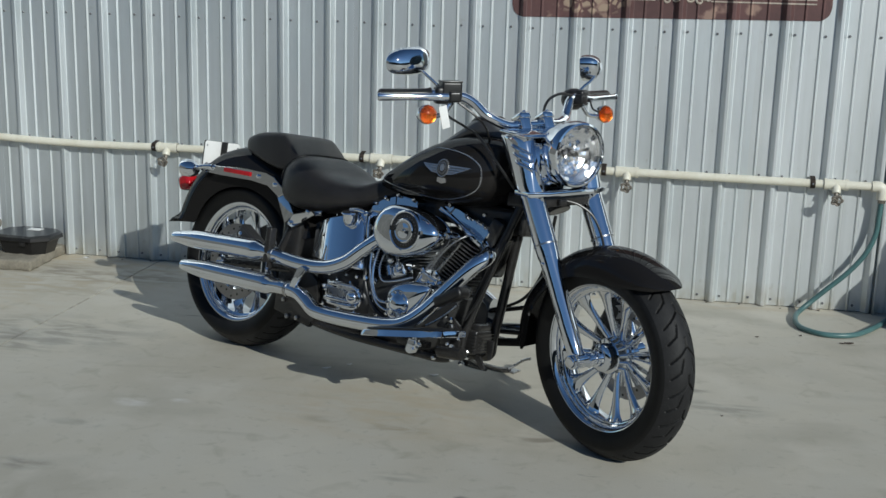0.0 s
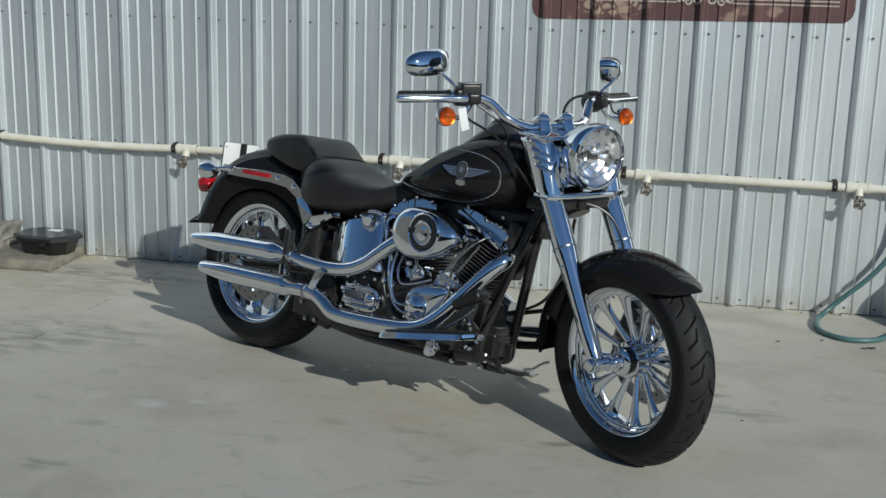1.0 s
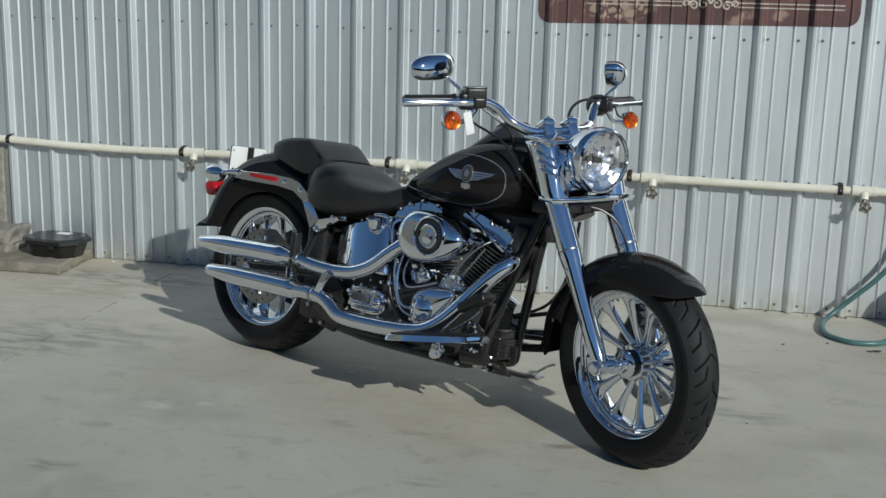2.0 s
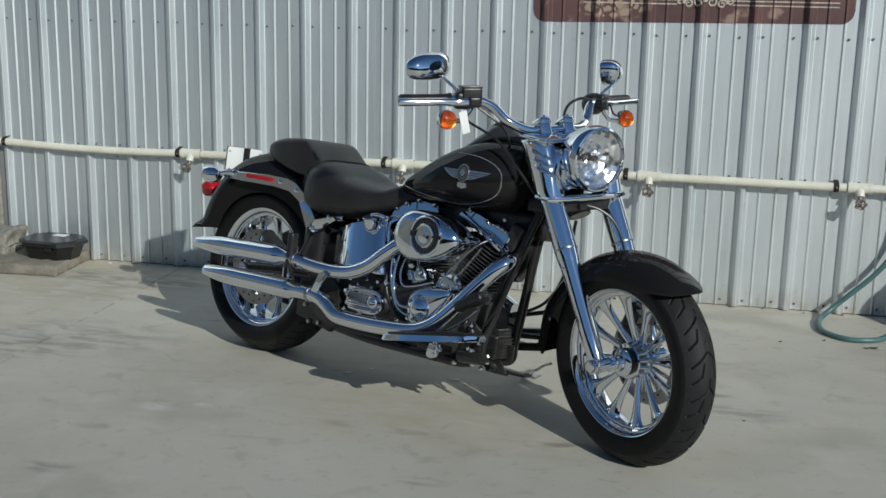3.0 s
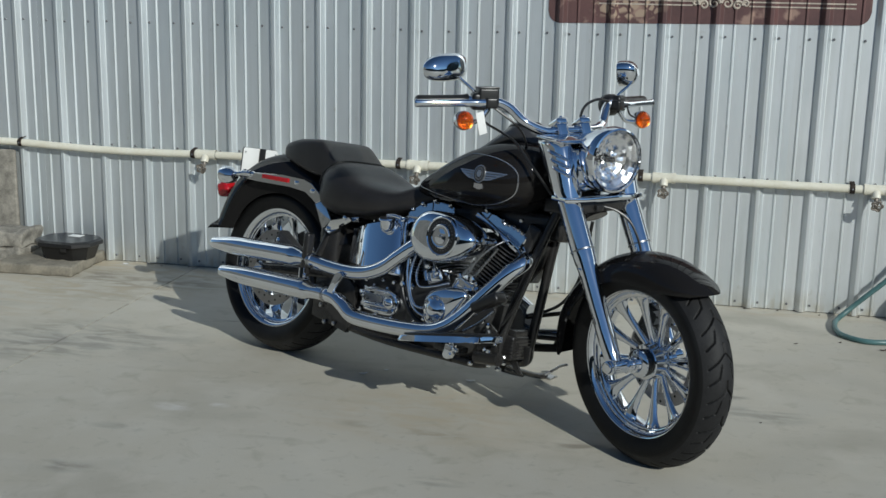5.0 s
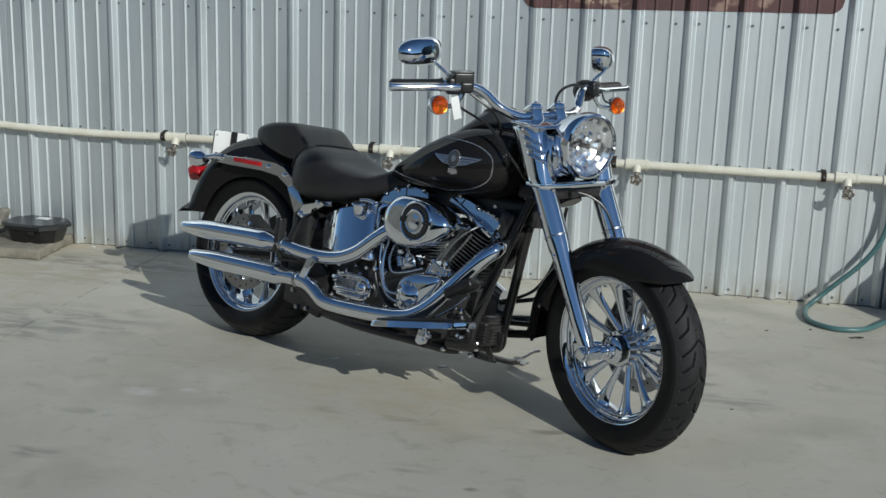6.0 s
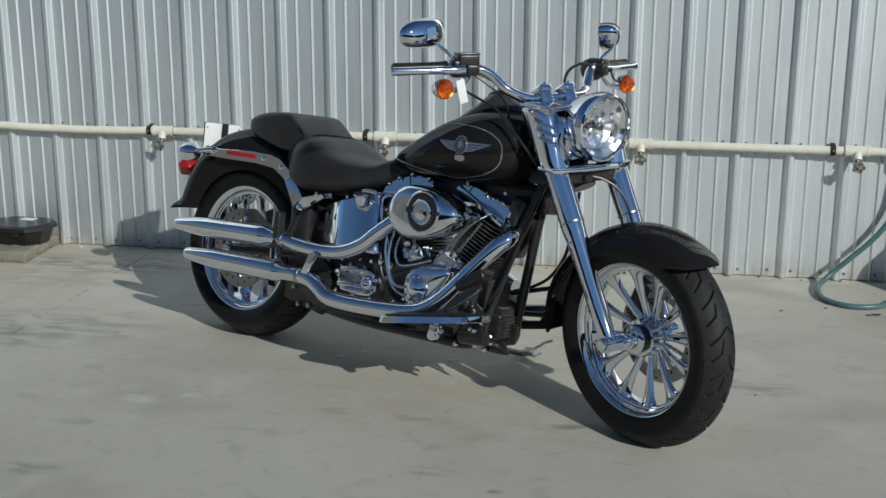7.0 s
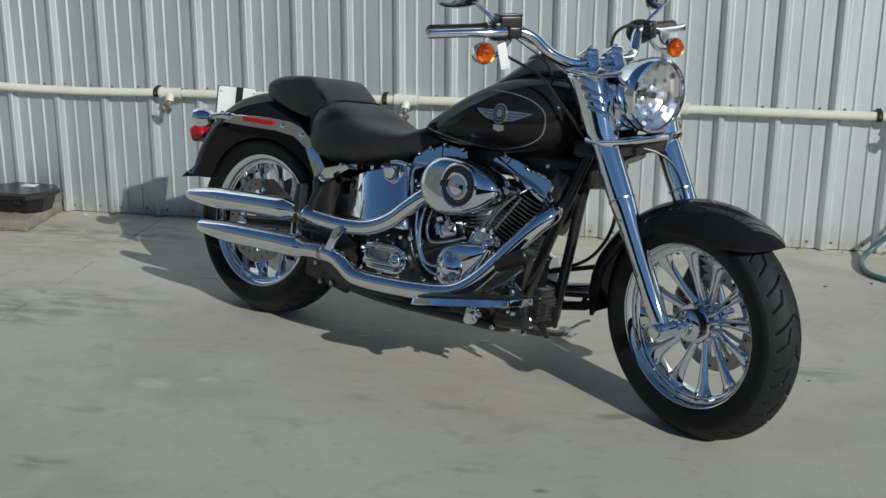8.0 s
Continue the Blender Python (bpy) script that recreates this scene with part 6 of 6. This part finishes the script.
bp("master_cylinder", tube([(1.07, -0.13, 0.215), (1.165, -0.135, 0.225)], 0.022, 18), FRAME_BLACK, "black rear master cylinder")
bp("front_mount", prism([(1.06, 0.200), (1.115, 0.196), (1.135, 0.235), (1.128, 0.300), (1.09, 0.325), (1.055, 0.28)], -0.120, -0.095, 0.008), FRAME_BLACK)
bp("mount_bolt", bolt((1.125, -0.122, 0.205), (0, -1, 0), 0.010, 0.010), SATIN_METAL)
bp("mount_bolt", bolt((1.10, -0.122, 0.30), (0, -1, 0), 0.010, 0.010), SATIN_METAL)
bp("bright_clip", box((1.135, -0.118, 0.418), (0.030, 0.012, 0.040), 0.004, Matrix.Rotation(radians(20), 4, "Y")), SATIN_METAL)
bp("shift_rod", tube([(0.98, 0.15, 0.315), (1.10, 0.15, 0.351), (1.235, 0.15, 0.390)], 0.008, 10), FRAME_BLACK, "black shift rod")
bp("shift_arm", tube([(1.00, 0.15, 0.262), (1.11, 0.15, 0.279), (1.23, 0.15, 0.295)], 0.009, 10), FRAME_BLACK)
link = bp("shift_linkage", box((1.140, 0.152, 0.248), (0.110, 0.026, 0.028), 0.007, Matrix.Rotation(radians(-11), 4, "Y")), FRAME_BLACK, "black shift linkage")
part("link_knuckle", tube([(1.196, 0.135, 0.262), (1.196, 0.172, 0.262)], 0.015, 14), FRAME_BLACK, link)
part("link_pin", tube([(1.175, 0.150, 0.258), (1.190, 0.150, 0.298)], 0.007, 10), FRAME_BLACK, link)
stand = bp("side_stand", tube([(1.000, 0.115, 0.158, 0.014), (0.990, 0.18, 0.140, 0.012), (0.975, 0.28, 0.118, 0.011), (0.962, 0.38, 0.098, 0.011), (0.958, 0.445, 0.092, 0.012)], seg=14, sub=4), FRAME_BLACK, "black side stand with a worn metal foot")
part("stand_foot", box((0.960, 0.460, 0.0895), (0.055, 0.045, 0.006), 0.002, Matrix.Rotation(radians(SIDE_LEAN), 4, "X")), SATIN_METAL, stand)
part("stand_tab", tube([(0.965, 0.43, 0.098), (0.985, 0.45, 0.118), (1.010, 0.46, 0.140), (1.035, 0.465, 0.150)], 0.0055, 10), SATIN_METAL, stand)
part("stand_spring", tube([(1.000, 0.12, 0.140), (0.985, 0.20, 0.122), (0.972, 0.28, 0.106)], 0.007, 10), FRAME_BLACK, stand)
bp("frame_tab", prism([(1.126, 0.210), (1.158, 0.212), (1.184, 0.174), (1.172, 0.169)], -0.030, -0.020, 0.002), FRAME_BLACK)
bp("frame_tab", prism([(1.178, 0.268), (1.205, 0.268), (1.204, 0.212), (1.196, 0.205), (1.187, 0.212)], -0.030, -0.022, 0.002), FRAME_BLACK)
bp("clutch_line", tube([(1.30, 0.075, 0.70), (1.285, 0.085, 0.60), (1.27, 0.09, 0.50), (1.22, 0.095, 0.42), (1.15, 0.10, 0.375), (1.08, 0.11, 0.35)], 0.0055, 10), PLASTIC, "black clutch cable")
bp("cable_sleeve", tube([(1.292, 0.079, 0.66), (1.284, 0.085, 0.58)], 0.0095, 12), FRAME_BLACK)
bp("tank_mount", box((1.235, 0.0, 0.735), (0.08, 0.13, 0.05), 0.012, seg=3), FRAME_BLACK)
bp("backbone_cover", box((1.03, 0.02, 0.662), (0.46, 0.11, 0.085), 0.02, seg=3), FRAME_BLACK)
bp("ignition_cover", box((1.165, 0.0, 0.935), (0.07, 0.09, 0.035), 0.012, Matrix.Rotation(radians(-20), 4, "Y"), seg=3), CHROME)
bp("coil_cover", box((1.175, -0.06, 0.62), (0.05, 0.05, 0.09), 0.012, Matrix.Rotation(radians(22), 4, "Y"), seg=3), FRAME_BLACK)
bp("ignition_coil", box((1.150, -0.005, 0.545), (0.05, 0.12, 0.15), 0.012, Matrix.Rotation(radians(22), 4, "Y"), seg=3), FRAME_BLACK, "black ignition coil")
lower_bolts = [(0.545, -0.150, 0.268, 0.008), (0.62, -0.150, 0.262, 0.007), (0.70, -0.150, 0.268, 0.007), (0.765, -0.150, 0.345, 0.010), (0.775, -0.150, 0.318, 0.007), (0.742, -0.160, 0.395, 0.012), (0.700, -0.158, 0.392, 0.008), (0.640, -0.150, 0.388, 0.008), (0.565, -0.150, 0.380, 0.010), (0.545, -0.150, 0.335, 0.008)]
upper_bolts = [(0.875, -0.150, 0.452, 0.009), (0.915, -0.145, 0.456, 0.007), (0.965, -0.140, 0.462, 0.009), (1.015, -0.135, 0.462, 0.010), (1.035, -0.135, 0.445, 0.008), (1.050, -0.150, 0.430, 0.009), (0.830, -0.150, 0.470, 0.010), (0.845, -0.148, 0.295, 0.008), (0.865, -0.160, 0.268, 0.008), (1.095, -0.130, 0.395, 0.008), (1.110, -0.125, 0.235, 0.007), (1.140, -0.125, 0.270, 0.007), (1.155, -0.120, 0.190, 0.008), (1.060, -0.140, 0.190, 0.008), (1.080, -0.090, 0.655, 0.007), (1.155, -0.105, 0.672, 0.008),
               (1.103, -0.134, 0.322, 0.010), (1.122, -0.134, 0.241, 0.009), (1.105, -0.134, 0.247, 0.007), (1.122, -0.124, 0.196, 0.008), (1.157, -0.094, 0.209, 0.008), (0.855, -0.168, 0.277, 0.006), (0.779, -0.165, 0.273, 0.006)]
for i, (x, y, z, r) in enumerate(lower_bolts + upper_bolts):
    bp("case_bolt", bolt((x, y, z), (0.1 * math.sin(i * 2.1), -1, 0.35 * math.cos(i * 1.7)), r, 0.012), CHROME)
for pts, r, mat in (([(0.770, -0.150, 0.50), (0.772, -0.168, 0.44), (0.785, -0.172, 0.375), (0.815, -0.172, 0.335), (0.855, -0.165, 0.330)], 0.0050, CHROME),
                    ([(1.000, -0.150, 0.470), (1.025, -0.142, 0.520), (1.060, -0.120, 0.570), (1.090, -0.085, 0.600)], 0.0042, SATIN_METAL),
                    ([(1.210, -0.075, 0.560), (1.195, -0.095, 0.470), (1.170, -0.105, 0.390), (1.140, -0.115, 0.330)], 0.0045, PLASTIC),
                    ([(1.225, -0.070, 0.600), (1.200, -0.088, 0.500), (1.160, -0.100, 0.360), (1.120, -0.110, 0.260)], 0.0035, PLASTIC),
                    ([(0.690, -0.130, 0.46), (0.672, -0.155, 0.43), (0.640, -0.160, 0.405), (0.590, -0.155, 0.398)], 0.0060, PLASTIC)):
    bp("engine_line", tube(pts, r, 10), mat)
bp("under_cover", box((0.74, 0.0, 0.192), (0.56, 0.20, 0.045), 0.015, seg=3), FRAME_BLACK)
